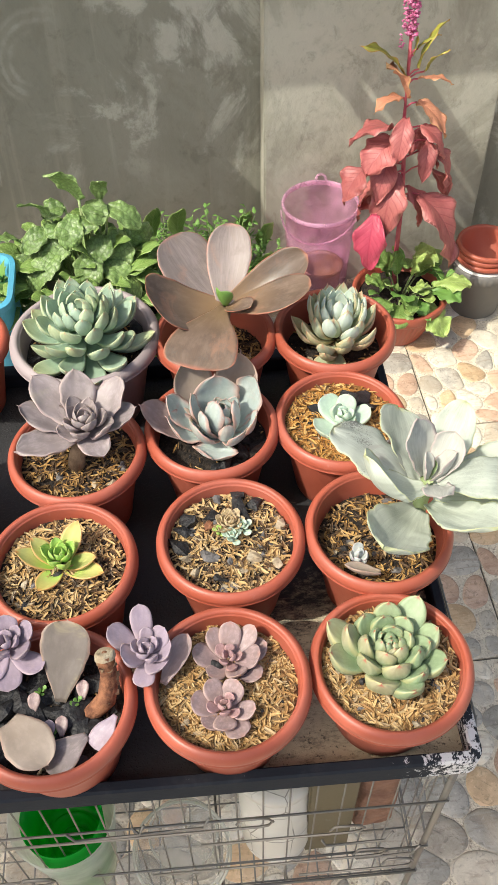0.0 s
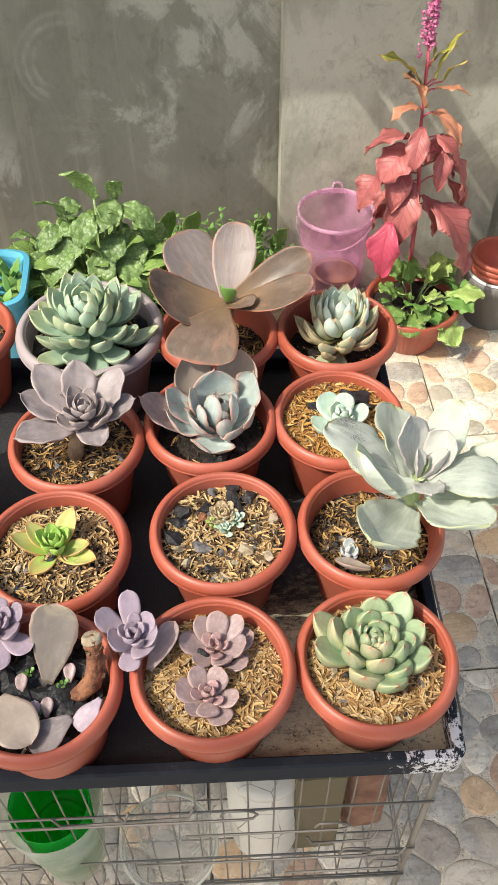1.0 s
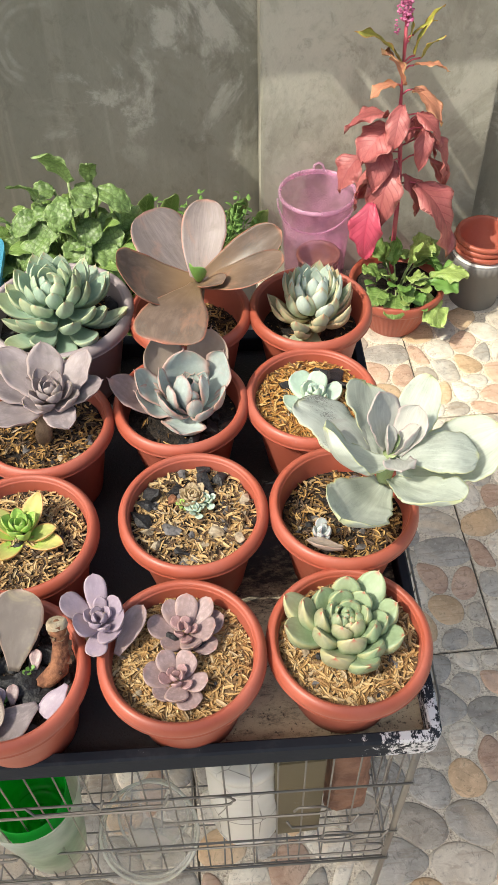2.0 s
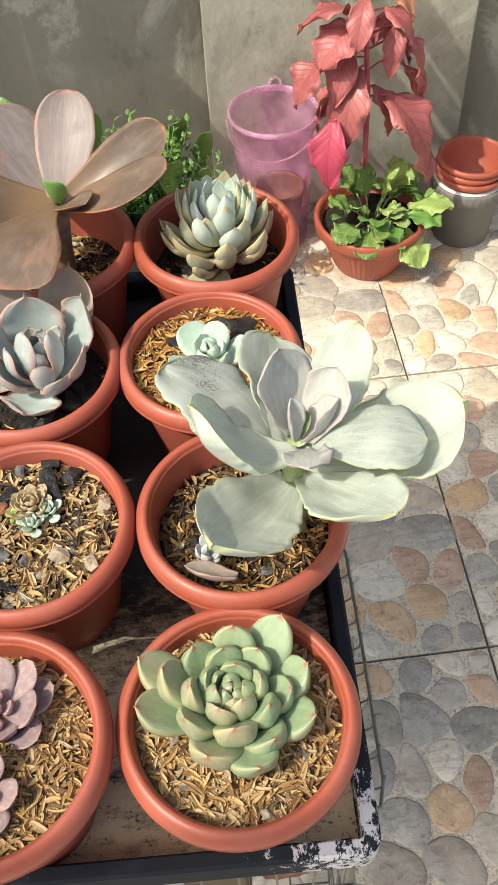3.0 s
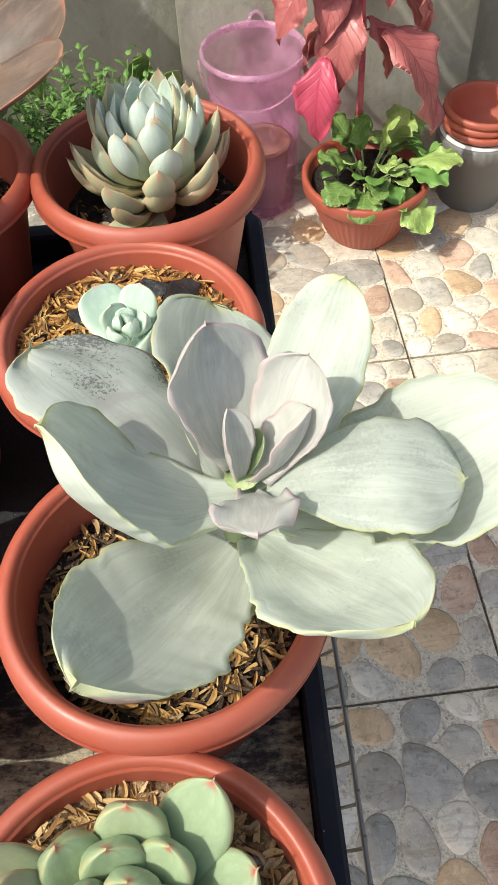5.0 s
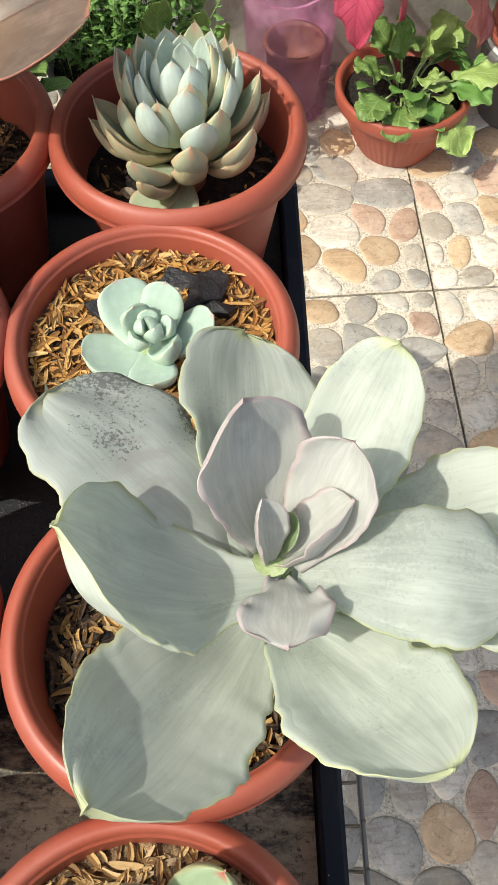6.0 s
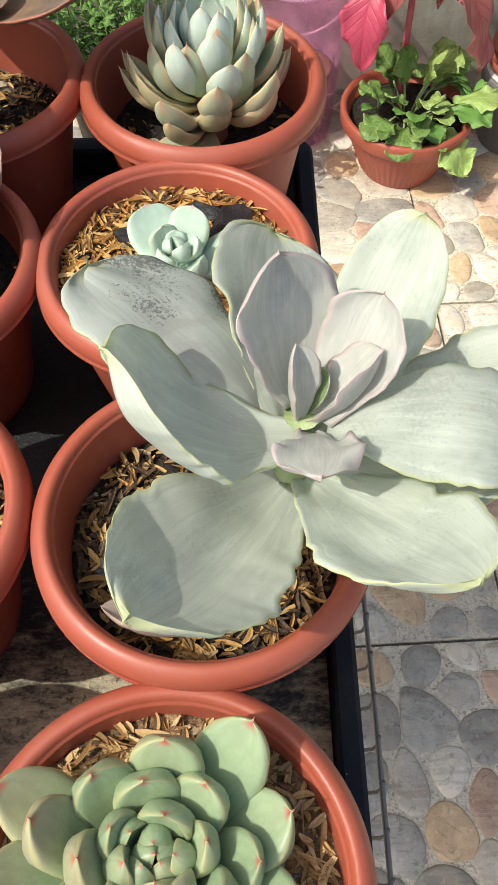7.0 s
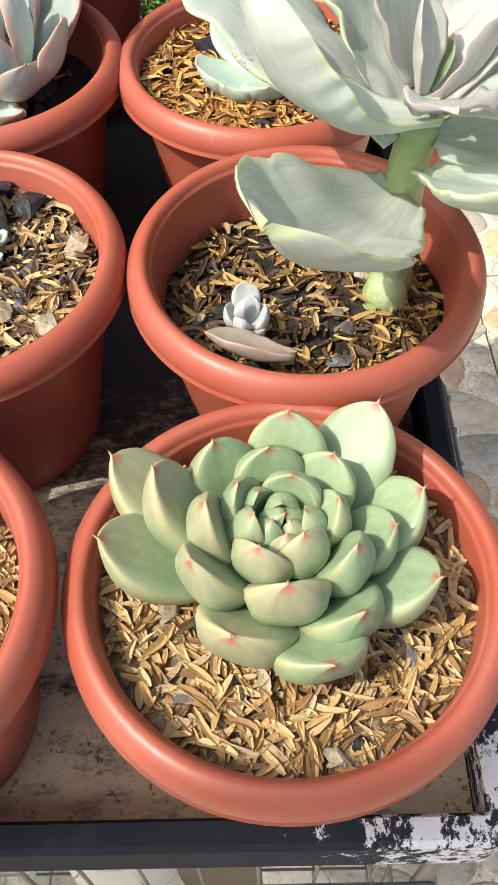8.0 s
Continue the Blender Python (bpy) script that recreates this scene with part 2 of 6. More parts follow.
def leaf_mat(name, base, deep, edge, tip=None, mottle=0.35, edge_at=0.86, tip_at=0.86, spots=0.0, rough=0.5, base_u=None, stain=None, thin=0.0, edge_mix=0.85, grain=1.0, blush=None, veins=None, fibres=0.0, flush=0.42):
    """Leaf skin. UV: x runs along the leaf, y across it."""
    m = Mat(name, rough)
    uv = m.node("TexCoord").outputs["UV"]
    sep = m.node("SeparateXYZ", Vector=uv)
    u, v = sep.outputs[0], sep.outputs[1]
    rnd = m.node("ObjectInfo").outputs["Random"]
    across = m.math("ABSOLUTE", m.math("MULTIPLY", m.math("SUBTRACT", v, 0.5), 2.0))
    n = m.noise(70, 5, 0.6)
    n2 = m.noise(13, 4, 0.6)
    streak = m.noise(1.0, 5, 0.65, m.node("Mapping", Vector=uv, Scale=(2.2 + 2.5 * (grain < 0.5), 3 + 18 * grain * grain, 1)).outputs[0])
    c = m.mix(m.step(n2, 0.3, 0.7, 0, 0.7), base, deep)
    c = m.mix(m.step(streak, 0.42, 0.68, 0, mottle), c, tuple(min(1, x * 1.22 + 0.02) for x in base))
    c = m.mix(m.step(n, 0.5, 0.75, 0, mottle * 0.6), c, tuple(x * 0.75 for x in deep))
    if fibres:
        fibre = m.noise(1.0, 6, 0.7, m.node("Mapping", Vector=uv, Scale=(2.6, 46, 1)).outputs[0], 0.6)
        c = m.mix(m.step(fibre, 0.48, 0.66, 0, fibres), c, tuple(x * 0.70 for x in deep))
        c = m.mix(m.step(fibre, 0.46, 0.30, 0, fibres * 0.8), c, tuple(min(1, x * 1.25 + 0.03) for x in base))
    if base_u:
        c = m.mix(m.step(u, 0.10, 0.70, 0.9, 0.0), c, base_u)
    if stain:
        c = m.mix(m.step(m.noise(24, 5, 0.6, None, 1.0), 0.54, 0.68, 0, 0.6), c, stain)
    if blush:
        c = m.mix(m.math("MULTIPLY", m.step(u, 0.45, 0.95), m.step(m.math("ADD", n2, m.math("MULTIPLY", rnd, 0.3)), 0.50, 0.90, 0, flush)), c, blush)
    if veins:
        rib = m.math("FRACT", m.math("SUBTRACT", m.math("MULTIPLY", u, 8.0), m.math("MULTIPLY", across, 2.4)))
        rib = m.math("MAXIMUM", m.step(m.math("ABSOLUTE", m.math("SUBTRACT", rib, 0.5)), 0.02, 0.13, 1.0, 0.0), m.step(across, 0.02, 0.08, 1.0, 0.0))
        c = m.mix(m.math("MULTIPLY", rib, 0.35), c, veins)
    rim = m.math("MAXIMUM", m.step(m.math("ADD", across, m.math("MULTIPLY", m.math("SUBTRACT", n, 0.5), 0.15)), edge_at, 1.0),
                 m.step(u, 0.95, 1.0))
    c = m.mix(m.math("MULTIPLY", rim, edge_mix), c, edge)
    if tip:
        spot = m.math("MULTIPLY", m.step(u, tip_at, 0.99), m.step(across, 0.15, 0.75, 1.0, 0.0))
        c = m.mix(m.math("MULTIPLY", spot, 0.9), c, tip)
    if spots:
        many = 0.06 * (spots > 0.6)
        dots = m.step(m.math("ADD", m.noise(700, 4, 0.7), m.math("MULTIPLY", m.noise(26, 4), 1.1)), 1.20 - many, 1.29 - many, 0, spots)
        c = m.mix(dots, c, (0.12, 0.12, 0.115))
    hsv = m.node("HueSaturation", Value=m.math("ADD", 0.9, m.math("MULTIPLY", rnd, 0.2)), Color=c)
    m.color(hsv.outputs[0])
    m.set(m.bsdf, Roughness=m.step(n, 0.3, 0.7, rough - 0.08, rough + 0.1))
    if not thin:
        m.set(m.bsdf, Subsurface_Weight=0.22, Subsurface_Scale=0.004, Subsurface_Radius=(1.0, 1.0, 0.6))
    relief = m.math("ADD", m.math("MULTIPLY", streak, grain), m.math("MULTIPLY", n, 0.4))
    if veins:
        relief = m.math("SUBTRACT", relief, m.math("MULTIPLY", rib, 1.5))
    m.bump(relief, 0.35 if veins else 0.18, 0.0012)
    if thin:
        tr = m.node("BsdfTranslucent", Color=hsv.outputs[0])
        mixer = m.node("MixShader", Fac=thin)
        m.nt.links.new(m.bsdf.outputs[0], mixer.inputs[1])
        m.nt.links.new(tr.outputs[0], mixer.inputs[2])
        m.nt.links.new(mixer.outputs[0], m.nt.nodes["Material Output"].inputs[0])
    return m.mat


L_AGAVOID = leaf_mat("apple_green_leaf", (0.298, 0.390, 0.230), (0.208, 0.295, 0.165), (0.44, 0.41, 0.21), (0.43, 0.08, 0.07), edge_at=0.91, tip_at=0.925, rough=0.42, edge_mix=0.6, grain=0.3, mottle=0.45, stain=(0.32, 0.40, 0.25), blush=(0.43, 0.225, 0.165), flush=0.40)
L_BIG = leaf_mat("powdery_silver_green_leaf", (0.650, 0.695, 0.622), (0.500, 0.560, 0.492), (0.70, 0.73, 0.42), None, spots=0.14, rough=0.55, mottle=0.6, edge_at=0.955, thin=0.42, edge_mix=0.8, grain=0.55, fibres=0.22)
L_BIGSPOT = leaf_mat("speckled_silver_green_leaf", (0.56, 0.605, 0.56), (0.41, 0.465, 0.425), (0.68, 0.68, 0.44), None, spots=0.68, rough=0.55, mottle=0.7, edge_at=0.955, thin=0.34, edge_mix=0.8, grain=0.55, fibres=0.22, stain=(0.47, 0.45, 0.43))
L_BIGPINK = leaf_mat("pink_flushed_silver_leaf", (0.60, 0.605, 0.56), (0.46, 0.46, 0.425), (0.70, 0.51, 0.52), None, rough=0.55, edge_at=0.82, thin=0.36, edge_mix=0.5, grain=0.55, fibres=0.2, mottle=0.6)
L_HEART = leaf_mat("young_green_heart_leaf", (0.21, 0.28, 0.14), (0.16, 0.23, 0.10), (0.40, 0.46, 0.28), None, rough=0.5, grain=0.3)
L_BLUE = leaf_mat("blue_green_plump_leaf", (0.46, 0.57, 0.475), (0.37, 0.50, 0.41), (0.50, 0.56, 0.39), (0.52, 0.36, 0.38), rough=0.5, edge_mix=0.5, grain=0.3, tip_at=0.95)
L_LINEAR = leaf_mat("frosted_pale_green_leaf", (0.45, 0.51, 0.35), (0.37, 0.43, 0.29), (0.62, 0.47, 0.28), (0.62, 0.33, 0.22), rough=0.5, edge_at=0.76, tip_at=0.80, grain=0.3, edge_mix=0.75, blush=(0.56, 0.46, 0.26))
L_FROST = leaf_mat("mint_white_frosted_leaf", (0.56, 0.65, 0.575), (0.47, 0.57, 0.50), (0.64, 0.60, 0.42), (0.64, 0.50, 0.34), rough=0.5, edge_at=0.84, tip_at=0.90, grain=0.3, edge_mix=0.5)
L_GREENROSE = leaf_mat("frosted_green_leaf", (0.355, 0.475, 0.365), (0.225, 0.335, 0.240), (0.50, 0.53, 0.33), (0.56, 0.40, 0.26), rough=0.42, edge_at=0.84, tip_at=0.92, grain=0.3, edge_mix=0.5, stain=(0.42, 0.51, 0.40), blush=(0.56, 0.53, 0.22))
L_MAUVE = leaf_mat("mauve_grey_leaf", (0.285, 0.240, 0.243), (0.150, 0.125, 0.130), (0.41, 0.31, 0.30), None, rough=0.5, mottle=0.65, grain=0.3, edge_mix=0.7, stain=(0.32, 0.285, 0.24))
L_PALE = leaf_mat("pale_pink_edged_leaf", (0.41, 0.475, 0.455), (0.28, 0.35, 0.34), (0.54, 0.31, 0.26), None, rough=0.45, mottle=0.6, edge_at=0.66, grain=0.3, edge_mix=0.8, stain=(0.49, 0.39, 0.35), blush=(0.50, 0.35, 0.30))
L_COPPER = leaf_mat("coppery_paddle_leaf", (0.165, 0.118, 0.092), (0.092, 0.066, 0.050), (0.38, 0.15, 0.10), None, rough=0.40, mottle=0.6, edge_at=0.93, stain=(0.28, 0.155, 0.105), base_u=(0.22, 0.14, 0.08), grain=0.4, spots=0.35, fibres=0.12)
# paler copy of the paddle leaf: sun on the upper leaves put into colour
L_PADDLE_LIT = leaf_mat("rosy_grey_paddle_leaf", (0.265, 0.222, 0.210), (0.165, 0.132, 0.122), (0.46, 0.22, 0.17), None, rough=0.45, mottle=0.6, edge_at=0.93, stain=(0.33, 0.22, 0.18), grain=0.55, spots=0.15, fibres=0.26)
L_PADDLE_LIT.node_tree.nodes["Principled BSDF"].inputs["Specular IOR Level"].default_value = 0.25
L_COPPER.node_tree.nodes["Principled BSDF"].inputs["Specular IOR Level"].default_value = 0.25
L_YELLOW = leaf_mat("golden_green_leaf", (0.43, 0.45, 0.16), (0.37, 0.38, 0.13), (0.58, 0.28, 0.12), (0.56, 0.22, 0.07), rough=0.38, base_u=(0.30, 0.60, 0.08), grain=0.3, edge_at=0.74, edge_mix=0.8, blush=(0.56, 0.33, 0.09))
L_PLUM = leaf_mat("dusky_plum_leaf", (0.357, 0.257, 0.252), (0.194, 0.14, 0.144), (0.43, 0.30, 0.27), (0.38, 0.22, 0.20), rough=0.5, mottle=0.65, grain=0.3, edge_mix=0.6, stain=(0.40, 0.27, 0.24))
L_ROSY = leaf_mat("rosy_young_leaf", (0.42, 0.265, 0.265), (0.27, 0.16, 0.165), (0.50, 0.30, 0.29), None, rough=0.5, mottle=0.5, grain=0.3, edge_mix=0.6)
L_LILAC = leaf_mat("lilac_leaf", (0.341, 0.273, 0.336), (0.185, 0.144, 0.189), (0.40, 0.31, 0.345), None, rough=0.5, grain=0.3, edge_mix=0.6, stain=(0.36, 0.27, 0.29))
L_LILAC_PALE = leaf_mat("pale_bluish_offset_leaf", (0.42, 0.455, 0.445), (0.33, 0.365, 0.365), (0.56, 0.46, 0.47), None, rough=0.5, grain=0.3)
L_DRY = leaf_mat("greyish_fallen_leaf", (0.151, 0.124, 0.109), (0.093, 0.077, 0.067), (0.40, 0.27, 0.22), None, rough=0.5, mottle=0.3, grain=0.3, edge_mix=0.6, stain=(0.30, 0.25, 0.15))
L_LIME = leaf_mat("lime_green_heart_leaf", (0.33, 0.52, 0.13), (0.26, 0.44, 0.09), (0.46, 0.44, 0.14), None, rough=0.4, grain=0.3, edge_mix=0.6)
L_PEACH = leaf_mat("peach_flushed_green_leaf", (0.50, 0.46, 0.27), (0.41, 0.38, 0.21), (0.60, 0.41, 0.27), (0.58, 0.30, 0.20), rough=0.5, edge_at=0.80, tip_at=0.86, grain=0.3, edge_mix=0.65, stain=(0.53, 0.40, 0.27))
L_TAN = leaf_mat("tan_flushed_leaf", (0.36, 0.29, 0.245), (0.25, 0.205, 0.17), (0.42, 0.27, 0.22), None, rough=0.5, mottle=0.3, grain=0.3, edge_mix=0.6, stain=(0.36, 0.25, 0.20))
L_STRAW = leaf_mat("straw_coloured_rosette_leaf", (0.46, 0.36, 0.22), (0.35, 0.27, 0.16), (0.50, 0.36, 0.24), None, rough=0.55, grain=0.3)
L_HERB = leaf_mat("fresh_green_herb_leaf", (0.20, 0.32, 0.08), (0.11, 0.21, 0.05), (0.32, 0.44, 0.14), None, rough=0.42, mottle=0.5, thin=0.15, grain=0.4, veins=(0.36, 0.47, 0.17))
def crinkled(name, a, b, edge):
    """A quilted leaf: raised cells between sunken veins."""
    mat_ = leaf_mat(name, a, b, edge, None, rough=0.45, mottle=0.6, thin=0.12)
    nt = mat_.node_tree
    vor = nt.nodes.new("ShaderNodeTexVoronoi")
    tc = nt.nodes.new("ShaderNodeTexCoord")
    nt.links.new(tc.outputs["Object"], vor.inputs["Vector"])
    vor.inputs["Scale"].default_value = 130
    bump = nt.nodes.new("ShaderNodeBump")
    bump.inputs["Strength"].default_value, bump.inputs["Distance"].default_value, bump.invert = 0.6, 0.003, True
    nt.links.new(vor.outputs["Distance"], bump.inputs["Height"])
    skin = nt.nodes["Principled BSDF"]
    nt.links.new(bump.outputs[0], skin.inputs["Normal"])
    cell = nt.nodes.new("ShaderNodeTexVoronoi")
    cell.feature, cell.inputs["Scale"].default_value = "DISTANCE_TO_EDGE", 130
    nt.links.new(tc.outputs["Object"], cell.inputs["Vector"])
    line = nt.nodes.new("ShaderNodeMapRange")
    line.inputs["From Max"].default_value, line.inputs["To Min"].default_value, line.inputs["To Max"].default_value = 0.16, 0.66, 1.04
    nt.links.new(cell.outputs["Distance"], line.inputs["Value"])
    tint = nt.nodes.new("ShaderNodeHueSaturation")
    nt.links.new(skin.inputs["Base Color"].links[0].from_socket, tint.inputs["Color"])
    nt.links.new(line.outputs[0], tint.inputs["Value"])
    nt.links.new(tint.outputs[0], skin.inputs["Base Color"])
    return mat_


L_MINT = crinkled("quilted_herb_leaf", (0.215, 0.33, 0.105), (0.070, 0.150, 0.038), (0.30, 0.41, 0.17))
L_FERN = leaf_mat("light_green_herb_leaf", (0.20, 0.38, 0.09), (0.12, 0.26, 0.05), (0.26, 0.42, 0.12), None, rough=0.5, thin=0.15)
L_RED = leaf_mat("crimson_amaranth_leaf", (0.57, 0.190, 0.180), (0.45, 0.115, 0.12), (0.60, 0.25, 0.225), None, rough=0.42, mottle=0.4, thin=0.25, grain=0.4, veins=(0.40, 0.07, 0.09))
L_PINKRED = leaf_mat("magenta_red_leaf", (0.57, 0.085, 0.15), (0.48, 0.05, 0.11), (0.62, 0.10, 0.16), None, rough=0.4, thin=0.14, grain=0.4, veins=(0.46, 0.02, 0.07))
L_ORANGE = leaf_mat("orange_amaranth_leaf", (0.58, 0.27, 0.165), (0.50, 0.20, 0.12), (0.6, 0.36, 0.17), None, rough=0.42, mottle=0.4, thin=0.14, grain=0.4, veins=(0.46, 0.15, 0.10))
L_OLIVE = leaf_mat("yellow_green_amaranth_leaf", (0.36, 0.36, 0.06), (0.28, 0.28, 0.05), (0.48, 0.26, 0.08), None, rough=0.42, thin=0.12)
L_LETTUCE = leaf_mat("bright_lettuce_leaf", (0.37, 0.50, 0.145), (0.26, 0.39, 0.09), (0.50, 0.61, 0.24), None, rough=0.45, mottle=0.5, thin=0.15, grain=0.4, veins=(0.52, 0.62, 0.30))
STEM_GREEN = rock_mat("green_stem", (0.24, 0.34, 0.12), (0.40, 0.47, 0.25), 0.5, 50)
STEM_BROWN = rock_mat("brown_scarred_stem", (0.14, 0.09, 0.05), (0.30, 0.20, 0.12), 0.8, 80)
STEM_RED = rock_mat("crimson_stem", (0.42, 0.05, 0.10), (0.55, 0.13, 0.15), 0.5, 40)
PLUME = rock_mat("magenta_flower_plume", (0.50, 0.09, 0.24), (0.70, 0.25, 0.42), 0.9, 200)


def clear_plastic(name, col, rough=0.12, see=0.55, tint=0.65, soft=0.0):
    m = Mat(name, rough)
    m.color(m.mix(m.step(m.noise(30, 5), 0.4, 0.7, 0, 0.5), col, tuple(min(1, c * 1.15 + 0.03) for c in col)))
    clear = m.node("BsdfTransparent", Color=tuple(1 - tint + tint * c for c in col))
    mixer = m.node("MixShader", Fac=m.step(m.noise(18, 5), 0.3, 0.7, see + 0.1, see - 0.12))
    skin = m.bsdf
    if soft:
        glow = m.node("BsdfTranslucent", Color=col)
        skin = m.node("MixShader", Fac=soft)
        m.nt.links.new(m.bsdf.outputs[0], skin.inputs[1])
        m.nt.links.new(glow.outputs[0], skin.inputs[2])
    m.nt.links.new(skin.outputs[0], mixer.inputs[1])
    m.nt.links.new(clear.outputs[0], mixer.inputs[2])
    m.nt.links.new(mixer.outputs[0], m.nt.nodes["Material Output"].inputs[0])
    m.bump(m.noise(40, 4), 0.2, 0.002)
    return m.mat


PINKRIM = clear_plastic("pink_rim_plastic", (0.86, 0.52, 0.72), 0.16, 0.70, 0.24)
PINKPL = clear_plastic("pink_translucent_plastic", (0.85, 0.46, 0.68), 0.16, 0.88, 0.24)
CLEARPL = clear_plastic("clear_plastic", (0.82, 0.82, 0.79), 0.08, 0.80, 0.25)
GREENPL = clear_plastic("green_translucent_plastic", (0.018, 0.64, 0.07), 0.06, 0.30, 0.85, 0.4)
MILKPL = clear_plastic("milky_plastic", (0.80, 0.82, 0.77), 0.35, 0.50, 0.3, 0.5)


# ---- building blocks ----
BOARD = {}     # a pot is drawn round its spot on the board and then stands at its place on the tray


def part(name, bm, material, parent, label="", smooth=True):
    """Links a bmesh as one mesh object under a thing or a part."""
    me = bpy.data.meshes.new(name)
    bmesh.ops.recalc_face_normals(bm, faces=bm.faces)
    if smooth:
        for f in bm.faces:
            f.smooth = True
    bm.to_mesh(me)
    bm.free()
    me.materials.append(material)
    ob = new(name, me)
    ob.parent = parent
    if parent is not None:
        ob.matrix_parent_inverse = BOARD.get(parent.name, parent.matrix_basis).inverted()
    if label:
        ob["label"] = label
    return ob


def empty(name, place, label, category, group=""):
    ob = new(name)
    ob.empty_display_size = 0.02
    ob.location = place
    return tagged(ob, label, category, group)


def box(bm, x0, x1, y0, y1, z0, z1):
    v = [bm.verts.new((x, y, z)) for z in (z0, z1) for y in (y0, y1) for x in (x0, x1)]
    for a, b, c, d in ((0, 1, 3, 2), (4, 6, 7, 5), (0, 4, 5, 1), (2, 3, 7, 6), (0, 2, 6, 4), (1, 5, 7, 3)):
        bm.faces.new((v[a], v[b], v[c], v[d]))
    return v


def lathe(bm, profile, cx, cy, n=72, wob=0.0, seed=0, close=False):
    """Turns (radius, z) rows round a vertical axis."""
    rings = []
    for r, z in profile:
        ring = []
        for k in range(n):
            a = 2 * math.pi * k / n
            rr = r * (1 + wob * noise.noise((math.cos(a) * 1.3 + seed, math.sin(a) * 1.3, z * 8)))
            ring.append(bm.verts.new((cx + rr * math.cos(a), cy + rr * math.sin(a), z)))
        rings.append(ring)
    for a, b in zip(rings, rings[1:]):
        for k in range(n):
            bm.faces.new((a[k], a[(k + 1) % n], b[(k + 1) % n], b[k]))
    if close:
        bm.faces.new(rings[0])
        bm.faces.new(rings[-1])
    return rings


def tube(bm, points, radius, n=8, taper=1.0):
    """A round bar along the points."""
    points = [Vector(p) for p in points]
    rings = []
    ref = Vector((0, 0, 1))
    for i, p in enumerate(points):
        t = (points[min(i + 1, len(points) - 1)] - points[max(i - 1, 0)]).normalized()
        s = t.cross(ref)
        if s.length < 0.05:
            s = t.cross(Vector((0, 1, 0)))
        s.normalize()
        w = s.cross(t)
        r = radius * (1 + (taper - 1) * i / max(1, len(points) - 1))
        rings.append([bm.verts.new(p + r * (math.cos(2 * math.pi * k / n) * s + math.sin(2 * math.pi * k / n) * w)) for k in range(n)])
    for a, b in zip(rings, rings[1:]):
        for k in range(n):
            bm.faces.new((a[k], a[(k + 1) % n], b[(k + 1) % n], b[k]))
    bm.faces.new(rings[0])
    bm.faces.new(rings[-1])


def lump(bm, place, size, rng, squash=0.7, level=1):
    """An uneven little stone."""
    bmesh.ops.create_icosphere(bm, subdivisions=level, radius=1.0, matrix=Matrix.Identity(4))
    n = 12 if level == 1 else 42
    bm.verts.ensure_lookup_table()
    q = Euler((rng.uniform(0, 6), rng.uniform(0, 6), rng.uniform(0, 6))).to_matrix()
    sx = [rng.uniform(0.7, 1.2) for _ in range(3)]
    for v in bm.verts[-n:]:
        k = 1 + 0.35 * noise.noise(v.co * 1.7 + Vector((size * 900, place[0] * 300, place[1] * 300)))
        c = q @ Vector((v.co.x * sx[0], v.co.y * sx[1], v.co.z * sx[2])) * k * size
        v.co = Vector((place[0] + c.x, place[1] + c.y, place[2] + c.z * squash))


def chunk(bm, place, size, rng):
    """A broken, sharp-edged piece."""
    long = Vector((rng.uniform(-1, 1), rng.uniform(-1, 1), rng.uniform(-0.3, 0.3))).normalized()
    pts = []
    for _ in range(13):
        v = Vector((rng.gauss(0, 1), rng.gauss(0, 1), rng.gauss(0, 1))).normalized()
        v = v + long * v.dot(long) * 0.6
        pts.append(bm.verts.new(Vector(place) + Vector((v.x, v.y, v.z * 0.7)) * size))
    hull = bmesh.ops.convex_hull(bm, input=pts)
    bmesh.ops.delete(bm, geom=[v for v in hull["geom_interior"] + hull["geom_unused"] if isinstance(v, bmesh.types.BMVert)], context="VERTS")


def leaf_width(u, shape):
    base, top, p, q = shape
    if u < top:
        return base + (1 - base) * math.sin(math.pi / 2 * u / top) ** (2.4 if top > 0.81 else 1.2)
    k = min(1.0, (u - top) / (1 - top))
    return max(0.0, 1 - k ** p) ** (1 / q)


OBOVATE, SPOON, OVATE = (0.34, 0.62, 2.6, 2.0), (0.30, 0.66, 2.2, 1.7), (0.12, 0.36, 1.5, 1.0)


